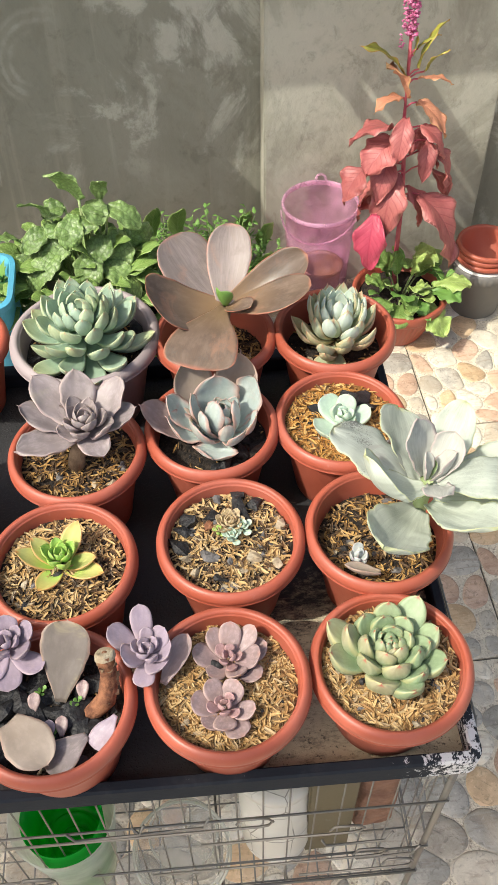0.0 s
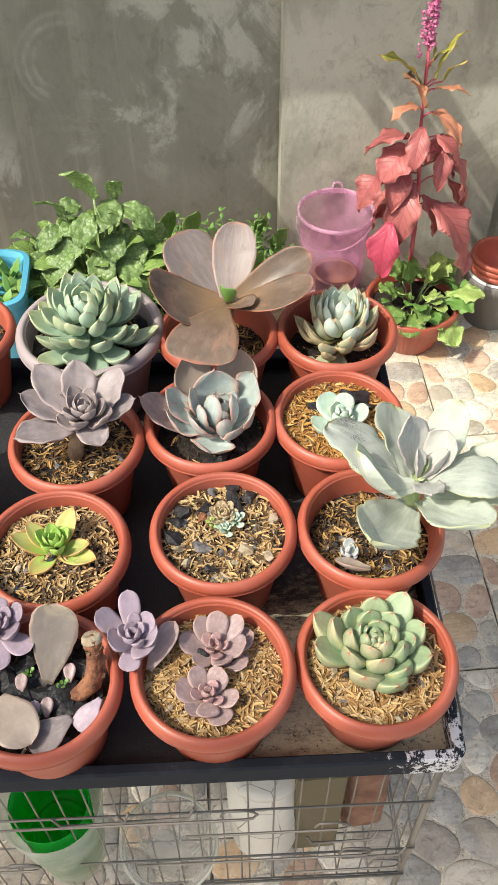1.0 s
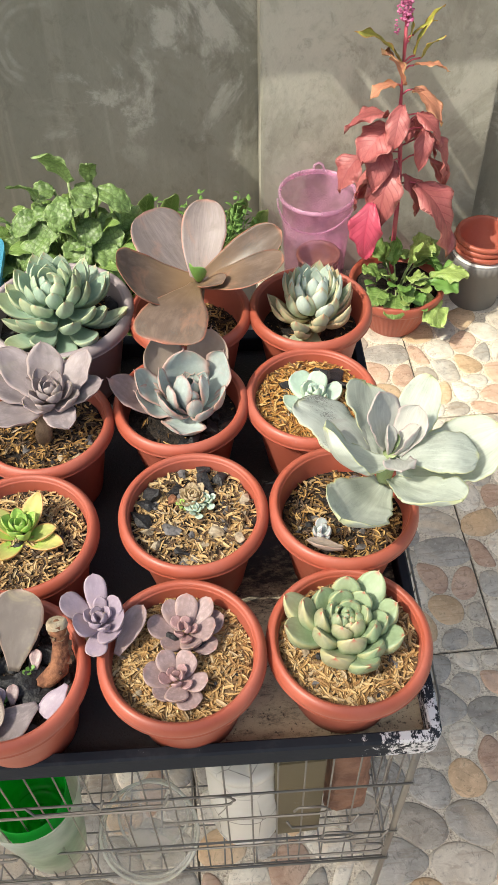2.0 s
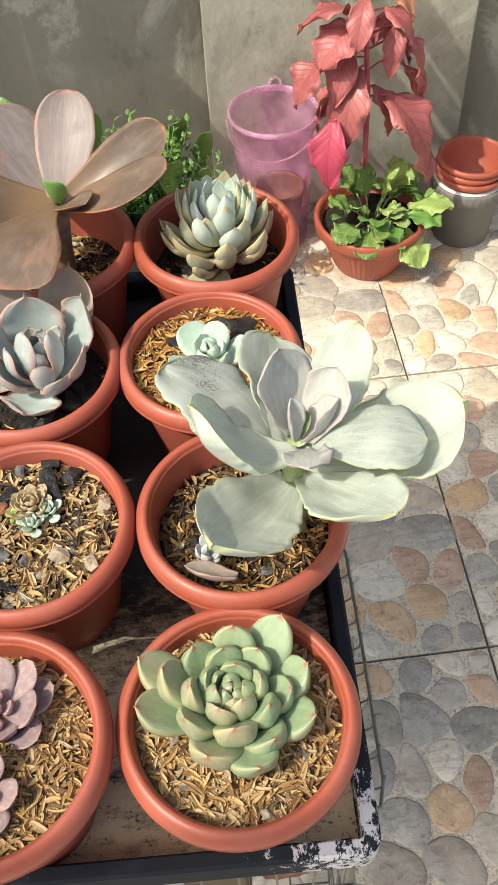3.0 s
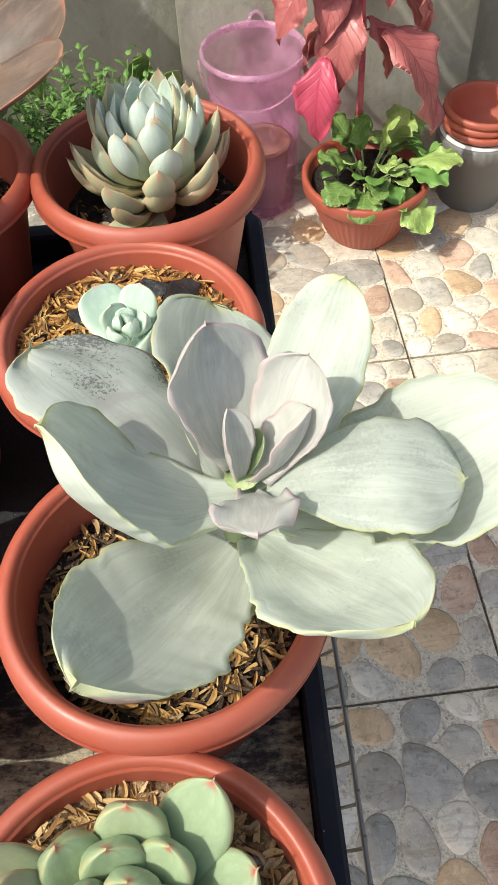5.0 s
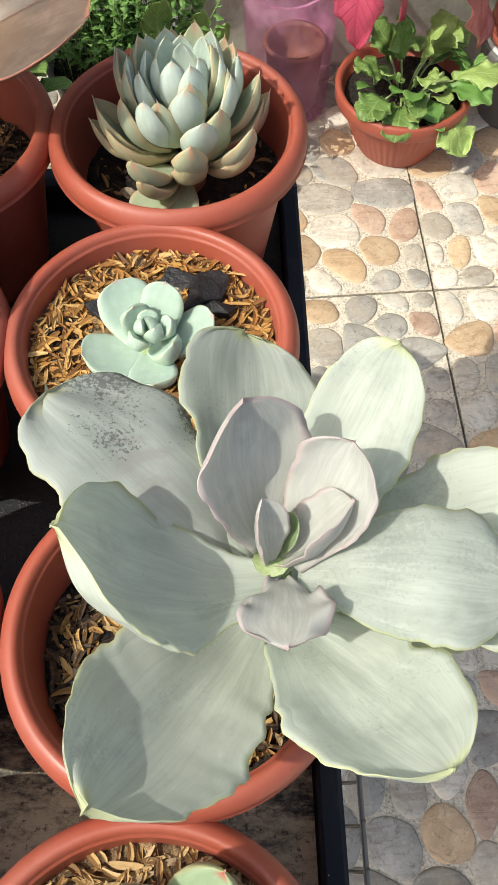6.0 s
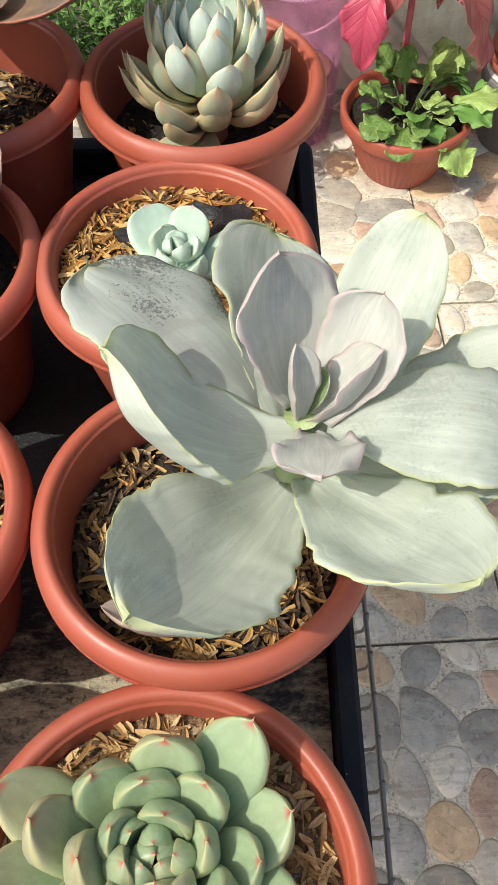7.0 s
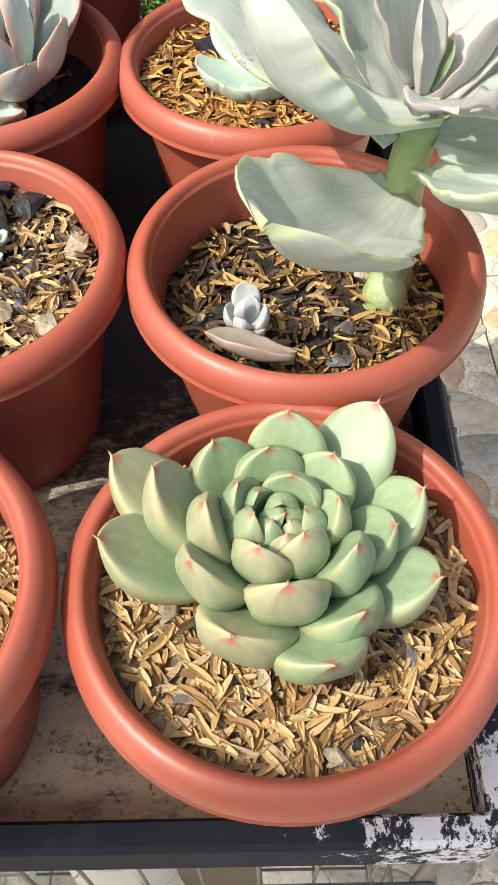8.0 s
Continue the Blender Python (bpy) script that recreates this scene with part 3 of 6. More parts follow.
def leaf(bm, base, tip, width, bow=0.0, cup=0.2, thick=0.004, shape=OBOVATE, roll=0.0, wave=0.0, mucro=0.04, nu=12, nv=4, seed=0, az=None, fold=0.0, lift=0.0, notch=0.0, curl=0.0):
    """A fleshy or thin leaf from base to tip. bow: sag (minus) or arch of its spine; cup: raised margins; fold: a V along the midrib; lift: one margin raised; notch: an uneven outline; curl: the end turned up."""
    base, tip = Vector(base), Vector(tip)
    chord = tip - base
    length = chord.length
    if az is None:
        az = math.atan2(chord.y, chord.x)
    side = Vector((-math.sin(az), math.cos(az), 0))
    side = (side - chord.normalized() * side.dot(chord.normalized())).normalized()
    side = Matrix.Rotation(radians(roll), 3, chord.normalized()) @ side
    up = chord.normalized().cross(side)
    ctrl = (base + tip) / 2 + up * bow * length * 2
    uvl = bm.loops.layers.uv.verify()
    rings, half = [], width / 2
    for i in range(nu + 1):
        u = i / nu
        u = 1 - (1 - u) ** 1.25 if u < 1 else 1.0
        p = (1 - u) ** 2 * base + 2 * u * (1 - u) * ctrl + u * u * tip
        t = (2 * (1 - u) * (ctrl - base) + 2 * u * (tip - ctrl)).normalized()
        bend = max(0.0, (u - 0.55) / 0.45)
        p = p + up * curl * length * bend * bend
        t = (t + up * curl * 3.5 * bend).normalized()
        n = t.cross(side)
        w = half * max(leaf_width(u, shape), 0.03)
        top, low = [], []
        for j in range(2 * nv + 1):
            v = -1 + j / nv
            rip = wave * half * abs(v) ** 3 * math.sin(9 * u + 4 * v + seed * 1.7) + wave * 0.5 * half * abs(v) ** 4 * math.sin(23 * u + seed)
            edge = 1 + wave * 0.25 * math.sin(17 * u + seed * 2.3 + v * 2)
            if notch:
                edge += notch * abs(v) * (1.5 * noise.noise((u * 5, seed * 3.1 + (v > 0) * 7, 0.5)) + 0.8 * noise.noise((u * 17, seed * 3.1 + (v > 0) * 7, 2.5)))
                rip += notch * half * 0.9 * noise.noise((u * 4 + seed, v * 1.6, seed * 0.7))
            h = cup * w * v * v + fold * w * abs(v) + lift * w * max(0, v) ** 2 + rip
            q = p + side * (v * w * edge) + n * h
            if notch:
                q += t * notch * width * u ** 3 * leaf_width(u, shape) * (noise.noise((v * 3, seed * 2.3, 9)) + 0.6 * noise.noise((v * 9, seed * 2.3, 4)))
            th = thick * (0.20 + 0.80 * (1 - v ** 4) ** 0.6) * (0.35 + 0.65 * math.sin(math.pi * min(1, 0.12 + 0.8 * u))) * (1 - 0.88 * u ** 7)
            top.append((bm.verts.new(q + n * th * 0.25), u, (v + 1) / 2))
            low.append((bm.verts.new(q - n * th * 0.75), u, (v + 1) / 2))
        rings.append(top + low[::-1])
    tend = (tip - ctrl).normalized()
    apex = (bm.verts.new(tip + tend * mucro * width), 1.0, 0.5)
    root = (bm.verts.new(base), 0.0, 0.5)

    def face(*vs):
        f = bm.faces.new([x[0] for x in vs])
        for lp, x in zip(f.loops, vs):
            lp[uvl].uv = (x[1], x[2])

    for a, b in zip(rings, rings[1:]):
        for k in range(len(a)):
            m2 = (k + 1) % len(a)
            face(a[k], a[m2], b[m2], b[k])
    for k in range(len(rings[0])):
        m2 = (k + 1) % len(rings[0])
        face(rings[0][m2], rings[0][k], root)
        face(rings[-1][k], rings[-1][m2], apex)


def one_leaf(parent, material, *args, label="", name="leaf", **kw):
    bm = bmesh.new()
    leaf(bm, *args, **kw)
    return part(name, bm, material, parent, label)


def rosette(parent, material, centre, n, length, width, elev, height=0.02, root=0.006, cup=0.25, thick=0.006, shape=SPOON, bow=-0.06, turn=0.0, seed=1, inner=0.22, nu=9, nv=3, wave=0.0, mucro=0.05, tilt=(0, 0), power=0.8, jitter=1.0):
    """Leaves in a golden-angle spiral; elev: the innermost and the outermost leaf's rise in degrees."""
    rng = random.Random(seed)
    c = Vector(centre)
    lean = Euler((radians(tilt[0]), radians(tilt[1]), 0)).to_matrix()
    for i in range(n):
        k = (i + 0.5) / n
        a = radians(turn + 137.508 * i + rng.uniform(-7, 7) * jitter)
        s = inner + (1 - inner) * k ** power
        e = radians(elev[0] + (elev[1] - elev[0]) * k ** 0.8 + rng.uniform(-5, 5) * jitter)
        d = Vector((math.cos(a), math.sin(a), 0))
        b = d * root * (0.25 + k) + Vector((0, 0, height * (1 - k)))
        ln = length * s * rng.uniform(0.93, 1.07)
        tip = b + d * math.cos(e) * ln + Vector((0, 0, math.sin(e) * ln))
        one_leaf(parent, material, c + lean @ b, c + lean @ tip, width * (0.35 + 0.65 * s) * rng.uniform(0.93, 1.07), az=a,
                 bow=bow, cup=cup, thick=thick * (0.5 + 0.5 * s), shape=shape, nu=nu, nv=nv, wave=wave, mucro=mucro, seed=i + seed, roll=rng.uniform(-8, 8) * jitter)


# ---- pots, soil and litter ----
TRAY_Z = 0.564
BOARD_Z = 0.556
RIM_Z = 0.657


def pot_mesh(cx, cy, r=0.0658, z0=BOARD_Z, z1=RIM_Z, seed=0):
    """A moulded pot: tapered wall, broad rolled rim with a sharp moulding edge, and a drained floor."""
    k = r / 0.0658
    prof = [(0.010 * k, z0 + 0.004), (0.036 * k, z0 + 0.003), (0.0415 * k, z0), (0.0435 * k, z0 + 0.002), (0.0450 * k, z0 + 0.012)]
    for a, b in ((0.0574, 0.0200), (0.0579, 0.0146), (0.0600, 0.0133), (0.0652, 0.0131), (0.0667, 0.0129), (0.0668, 0.0122), (0.0660, 0.0116),      # the thin moulding edge
                 (0.0665, 0.0096), (0.0665, 0.0074), (0.0659, 0.0050), (0.0647, 0.0028), (0.0632, 0.0012), (0.0614, 0.0003), (0.0599, 0.0003), (0.0588, 0.0012),
                 (0.0580, 0.0027), (0.0578, 0.0036), (0.0571, 0.0038), (0.0568, 0.0050), (0.0553, 0.0200), (0.0502, 0.0480)):
        prof.append((a * k, z1 - b))
    prof += [(0.0415 * k, z0 + 0.006), (0.010 * k, z0 + 0.007)]
    bm = bmesh.new()
    lathe(bm, prof, cx, cy, 80, 0.006, seed)
    return bm


def soil_height(x, y, cx, cy, z, seed):
    return z + 0.0022 * noise.noise((x * 60 + seed, y * 60, seed)) + 0.0012 * noise.noise((x * 210, y * 210, seed)) + 0.0015 * (1 - ((x - cx) ** 2 + (y - cy) ** 2) / 0.003)


def soil_mesh(cx, cy, r, z, seed):
    bm = bmesh.new()
    rings = []
    for i in range(15):
        rr = r * i / 14
        rings.append([bm.verts.new((cx + rr * math.cos(2 * math.pi * k / 48), cy + rr * math.sin(2 * math.pi * k / 48),
                                    soil_height(cx + rr * math.cos(2 * math.pi * k / 48), cy + rr * math.sin(2 * math.pi * k / 48), cx, cy, z, seed))) for k in range(48)] if i else
                     [bm.verts.new((cx, cy, soil_height(cx, cy, cx, cy, z, seed)))])
    for k in range(48):
        bm.faces.new((rings[0][0], rings[1][k], rings[1][(k + 1) % 48]))
    for a, b in zip(rings[1:], rings[2:]):
        for k in range(48):
            bm.faces.new((a[k], b[k], b[(k + 1) % 48], a[(k + 1) % 48]))
    low = [bm.verts.new((cx + (v.co.x - cx) * 0.93, cy + (v.co.y - cy) * 0.93, z - 0.007)) for v in rings[-1]]
    for k in range(48):
        bm.faces.new((rings[-1][k], low[k], low[(k + 1) % 48], rings[-1][(k + 1) % 48]))
    bm.faces.new(low[::-1])
    return bm


def litter_mesh(cx, cy, r, z, n, seed):
    """Boat-shaped husks strewn over the soil."""
    rng = random.Random(seed)
    verts, faces = [], []
    for _ in range(n):
        rr, a = r * math.sqrt(rng.random()) * 0.985, rng.uniform(0, 2 * math.pi)
        x, y = cx + rr * math.cos(a), cy + rr * math.sin(a)
        zz = soil_height(x, y, cx, cy, z, seed) + rng.uniform(0.0005, 0.0032)
        big = rng.choice((0.18, 0.26, 0.40, 0.6, 0.8, 0.95, 1.0, 1.1, 1.35))
        ln, w, d = rng.uniform(0.0075, 0.0118) * big, rng.uniform(0.0015, 0.0027) * (0.5 + 0.5 * big), rng.uniform(0.0002, 0.0007)
        m = Matrix.Translation((x, y, zz)) @ Euler((rng.gauss(0, 0.34), rng.gauss(0, 0.15), rng.uniform(0, 6.3))).to_matrix().to_4x4()
        bend = rng.uniform(-0.16, 0.16) * ln
        a0, a1 = rng.uniform(0.1, 0.6), rng.uniform(0.1, 0.6)
        o = len(verts)
        for k, (t, wk) in enumerate(((-0.5, a0), (-0.25, 0.95), (0.05, 1.0), (0.3, 0.85), (0.5, a1))):
            off = bend * 4 * (0.25 - t * t)
            for v in (-0.5, 0.0, 0.5):
                verts.append(m @ Vector((t * ln, v * w * wk + off, (d if v else -d) * (1 if wk > 0.7 else 0.3))))
            if k:
                p = o + 3 * k - 3
                faces += [(p, p + 3, p + 4, p + 1), (p + 1, p + 4, p + 5, p + 2)]
    me = bpy.data.meshes.new("husk_litter")
    me.from_pydata(verts, [], faces)
    return me


def potted(name, cx, cy, place, label, soil_z, husks=420, husk=None, r=0.0658, z1=RIM_Z, pot_mat=None, seed=0, grit=14, coal=0, pot_label="", category="potted plant"):
    """A pot with soil and litter on the tray; returns the thing and its soil."""
    thing = empty(name, (*place, TRAY_Z), label, category, "potted succulents on the trolley")
    BOARD[thing.name] = Matrix.Translation((cx, cy, BOARD_Z))
    part("pot", pot_mesh(cx, cy, r, BOARD_Z, z1, seed), pot_mat or TERRACOTTA, thing, pot_label)
    husks = int(husks * 1.6)
    sr = (0.0502 + 0.0051 * (soil_z - (z1 - 0.048)) / 0.028) * r / 0.0658 + 0.0008
    soil = part("soil", soil_mesh(cx, cy, sr, soil_z, seed), MULCH if husk in (HUSK_FRESH, HUSK_ORANGE) else SOIL, thing, "husky brown soil" if husk in (HUSK_FRESH, HUSK_ORANGE) else "dark potting soil")
    if husks:
        me = litter_mesh(cx, cy, sr - 0.002, soil_z, husks, seed + 50)
        me.materials.append(husk or HUSK_FRESH)
        ob = new("husk_litter", me)
        ob.parent = soil
        tagged(ob, "straw-coloured rice husks over the soil", kind="stuff")
    rng = random.Random(seed + 9)
    for j in range(grit + coal):
        rr, a = (sr - 0.006) * math.sqrt(rng.random()), rng.uniform(0, 6.28)
        x, y = cx + rr * math.cos(a), cy + rr * math.sin(a)
        bm = bmesh.new()
        size = rng.uniform(0.0045, 0.0100) if j >= grit else rng.uniform(0.0016, 0.0045)
        spot = Vector((x, y, soil_height(x, y, cx, cy, soil_z, seed) + size * 0.3))
        chunk(bm, spot, size, rng)
        if j >= grit:
            part("charcoal", bm, CHARCOAL, soil, "black charcoal lump", smooth=False)
        else:
            part("pebble", bm, rng.choice((GRIT, PUMICE, GRIT, CHARCOAL)), soil, smooth=False)
    return thing, soil


def stem_part(parent, points, radius, material, taper=0.9, label="", name="stem"):
    bm = bmesh.new()
    tube(bm, points, radius, 12, taper)
    return part(name, bm, material, parent, label)


# ---- setting: floor, walls, eave ----
TILE = 0.495


def slab(name, bounds, z0, z1, material, label, category):
    bm = bmesh.new()
    box(bm, *bounds, z0, z1)
    return tagged(part(name, bm, material, None, smooth=False), label, category, kind="structure")


def wall_piece(name, x0, x1, y0, y1, z1, label, coat=CEMENT):
    bm = bmesh.new()
    box(bm, x0, x1, y0, y1, -0.02, z1)
    bmesh.ops.bevel(bm, geom=[e for e in bm.edges if abs(e.verts[0].co.z - e.verts[1].co.z) > 1], offset=0.004, segments=2, affect="EDGES")
    return tagged(part(name, bm, coat, None, smooth=False), label, "wall", kind="structure")


floor = slab("floor", (-3.2, 2.4, -3.0, 1.3), -0.06, -0.004, JOINT, "courtyard floor of pebble-faced square tiles with dark joints", "floor")
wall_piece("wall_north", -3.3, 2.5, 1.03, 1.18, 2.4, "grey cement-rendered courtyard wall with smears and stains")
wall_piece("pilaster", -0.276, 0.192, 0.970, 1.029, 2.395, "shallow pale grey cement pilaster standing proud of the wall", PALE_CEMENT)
# two walls added out of view, kept low to let skylight in
wall_piece("wall_south", -3.3, 2.5, -3.15, -3.0, 1.2, "unseen cement wall added to close the courtyard")
wall_piece("wall_east", 2.4, 2.55, -2.99, 1.02, 1.2, "unseen cement wall added to close the courtyard")
# an unseen eave, added so that its edge shades the upper wall
EAVE_Z, BEAM_Z = 1.25, 2.45
EAVE_Y = 0.970 - SUN_DY * (EAVE_Z - 0.475)
eave = slab("eave", (-3.3, 2.5, EAVE_Y, 1.25), EAVE_Z, EAVE_Z + 0.06, CEMENT, "unseen concrete eave added to shade the upper wall", "eave")
# bars added out of view to cast slanting shadow stripes on the pilaster
for x, wide, out in ((0.014, 0.052, 0.12), (-0.052, 0.044, 0.125), (-0.117, 0.038, 0.125)):
    x -= SUN_DX * (EAVE_Z + 0.02 - 0.475)
    bm = bmesh.new()
    box(bm, x - wide / 2, x + wide / 2, EAVE_Y - out, EAVE_Y - 0.001, EAVE_Z + 0.012, EAVE_Z + 0.026)
    part("rafter_tail", bm, CEMENT, eave, smooth=False)
# an unseen board, added to keep the sun off the recessed wall
bm = bmesh.new()
x = -0.52 - SUN_DX * (EAVE_Z - 0.475)
box(bm, -3.3, x, EAVE_Y - 0.13, EAVE_Y - 0.001, EAVE_Z, EAVE_Z + 0.06)
part("eave_board", bm, CEMENT, eave, smooth=False)

# a beam added overhead, out of view, only for its shadow before the tray
SHADE_Y = -0.346 - SUN_DY * (BEAM_Z - 0.583)
slab("roof_beam", (-3.3, 2.5, SHADE_Y - 0.40, SHADE_Y), BEAM_Z, BEAM_Z + 0.06, CEMENT, "unseen beam added to shade the floor before the trolley", "beam")


# ---- the trolley: tray, rails, wire basket ----
CORNER = Vector((-0.2640, -0.3590, 0.0))
TURN = radians(-2.1)
trolley = empty("plant_trolley", (CORNER.x, CORNER.y, 0), "black-painted metal trolley with a chipped corner and a wire basket below", "trolley")
trolley.rotation_euler.z = TURN


def trolley_part(name, bm, material, label="", smooth=False):
    """The mesh is in the trolley's own frame: origin under the chipped corner, x to the right, y to the wall."""
    ob = part(name, bm, material, None, label, smooth)
    ob.parent = trolley
    return ob


TRAY_W, TRAY_D, LIP_Z = 0.86, 0.500, 0.583


def rail_frame():
    """A folded rim round the tray with rounded corners."""
    prof = [(0.0, -0.026), (0.0, -0.002), (0.002, 0.0), (0.009, 0.0), (0.0105, -0.002), (0.0105, -0.022), (0.030, -0.0222), (0.030, -0.026)]
    path, rad = [], 0.012
    for cx, cy, a0 in ((-rad, rad, -90), (-rad, TRAY_D - rad, 0), (rad - TRAY_W, TRAY_D - rad, 90), (rad - TRAY_W, rad, 180)):
        for j in range(7):
            a = radians(a0 + 15 * j)
            path.append((cx, cy, a))
    bm = bmesh.new()
    rings = []
    for cx, cy, a in path:
        rings.append([bm.verts.new((cx + (rad - d) * math.cos(a), cy + (rad - d) * math.sin(a), LIP_Z + h)) if d <= rad else
                      bm.verts.new((cx - (d - rad) * (1 if math.cos(a) > -0.001 else -1) * (1 if abs(math.cos(a)) > 0.02 else 0), cy - (d - rad) * (1 if math.sin(a) > 0 else -1) * (1 if abs(math.sin(a)) > 0.02 else 0), LIP_Z + h)) for d, h in prof])
    n = len(prof)
    for i in range(len(rings)):
        a, b = rings[i], rings[(i + 1) % len(rings)]
        for k in range(n):
            bm.faces.new((a[k], b[k], b[(k + 1) % n], a[(k + 1) % n]))
    return bm


trolley_part("tray_rim", rail_frame(), PAINT, "black-painted steel rim, white where chipped at the corner")
bm = bmesh.new()
box(bm, -TRAY_W + 0.0115, -0.0115, 0.0115, TRAY_D - 0.0115, TRAY_Z - 0.003, TRAY_Z)
trolley_part("tray_sheet", bm, SHEET, "dusty dark sheet-metal tray floor")
bm = bmesh.new()
box(bm, -TRAY_W + 0.004, -0.004, 0.5005, 0.530, 0.540, 0.562)
bmesh.ops.bevel(bm, geom=list(bm.edges), offset=0.002, segments=2, affect="EDGES")
trolley_part("cross_rail", bm, PAINT)

BASKET_TOP, BASKET_LOW = 0.560, 0.225


def wire(points, r=0.0009, name="wire", label=""):
    bm = bmesh.new()
    tube(bm, points, r, 6)
    return trolley_part(name, bm, WIRE, label, True)


def straight(a, b, r=0.0009, shared={}):
    """Straight wires of one length share a mesh."""
    a, b = Vector(a), Vector(b)
    key = (round((b - a).length, 3), r)
    if key not in shared:
        bm = bmesh.new()
        tube(bm, [(0, 0, 0), (0, 0, key[0] / 2), (0, 0, key[0])], r, 6)
        ob = trolley_part("wire", bm, WIRE, "", True)
        shared[key] = ob.data
    else:
        ob = new("wire", shared[key])
        ob.parent = trolley
    ob.matrix_basis = Matrix.Translation(a) @ (b - a).to_track_quat("Z", "Y").to_matrix().to_4x4()
    return ob


X0, X1, Y0, Y1 = -TRAY_W + 0.012, -0.012, 0.012, TRAY_D - 0.02
SIDE = X1
for i in range(34):
    x = X1 - 0.0245 * i
    straight((x, Y0, BASKET_LOW), (x, Y0, BASKET_TOP))
for i in range(21):
    y = Y0 + 0.0245 * i
    straight((SIDE, y, BASKET_LOW), (SIDE, y, BASKET_TOP))
for z, r in ((0.460, 0.0013), (0.320, 0.0013), (0.225, 0.0016)):
    straight((X0, Y0 - 0.003, z), (SIDE + 0.003, Y0 - 0.003, z), r)
    straight((SIDE + 0.003, Y0 - 0.003, z), (SIDE + 0.003, Y1, z), r)
# the loose rail that hangs outside the rim
wire([(-0.004, 0.030, 0.554), (0.006, 0.034, 0.550), (0.0105, 0.050, 0.548), (0.011, 0.140, 0.548), (0.0105, 0.215, 0.547), (0.004, 0.232, 0.550), (-0.004, 0.236, 0.554)], 0.0013, "side_rail")
for i in range(9):
    y = 0.052 + 0.0195 * i
    wire([(0.0115, y, 0.5495), (0.0125, y, 0.540), (0.0115, y, 0.526), (0.006, y + 0.001, 0.518), (-0.004, y + 0.002, 0.514)], 0.0009)
for i in range(12):
    y = Y0 + 0.045 * i
    straight((X0, y, BASKET_LOW), (X1, y, BASKET_LOW), 0.0010)
for i in range(24):
    x = X1 - 0.036 * i
    straight((x, Y0, BASKET_LOW - 0.003), (x, Y1, BASKET_LOW - 0.003), 0.0010)
for cx in (-0.012, -TRAY_W + 0.012):
    for cy in (0.014, TRAY_D - 0.02):
        bm = bmesh.new()
        tube(bm, [(cx, cy, 0.0), (cx, cy, 0.02), (cx, cy, 0.3), (cx, cy, LIP_Z - 0.027)], 0.0035, 8)
        trolley_part("leg", bm, WIRE, "", True)


for x0, x1, z, h in ((-0.425, -0.175, 0.446, 0.012), (-0.30, -0.055, 0.318, 0.012), (-0.56, -0.40, 0.318, 0.011), (-0.145, -0.02, 0.268, 0.014), (-0.245, -0.085, 0.405, 0.010)):
    y = Y0 - 0.007
    wire([(x0, y, z), (x1 - 0.012, y, z), (x1 - 0.004, y, z + 0.003), (x1, y, z + h), (x1 - 0.004, y, z + 2 * h - 0.003), (x1 - 0.012, y, z + 2 * h), (x1 - 0.03, y, z + 2 * h), (x1 - 0.034, y, z + h)], 0.0014, "wire_hook")
for x, z in ((-0.33, 0.470), (-0.27, 0.474), (-0.09, 0.385), (-0.055, 0.33)):
    wire([(x - 0.035, Y0 - 0.005, z - 0.006), (x - 0.03, Y0 - 0.006, z - 0.022), (x + 0.03, Y0 - 0.006, z - 0.020), (x + 0.036, Y0 - 0.005, z + 0.002)], 0.0014, "wire_hook")

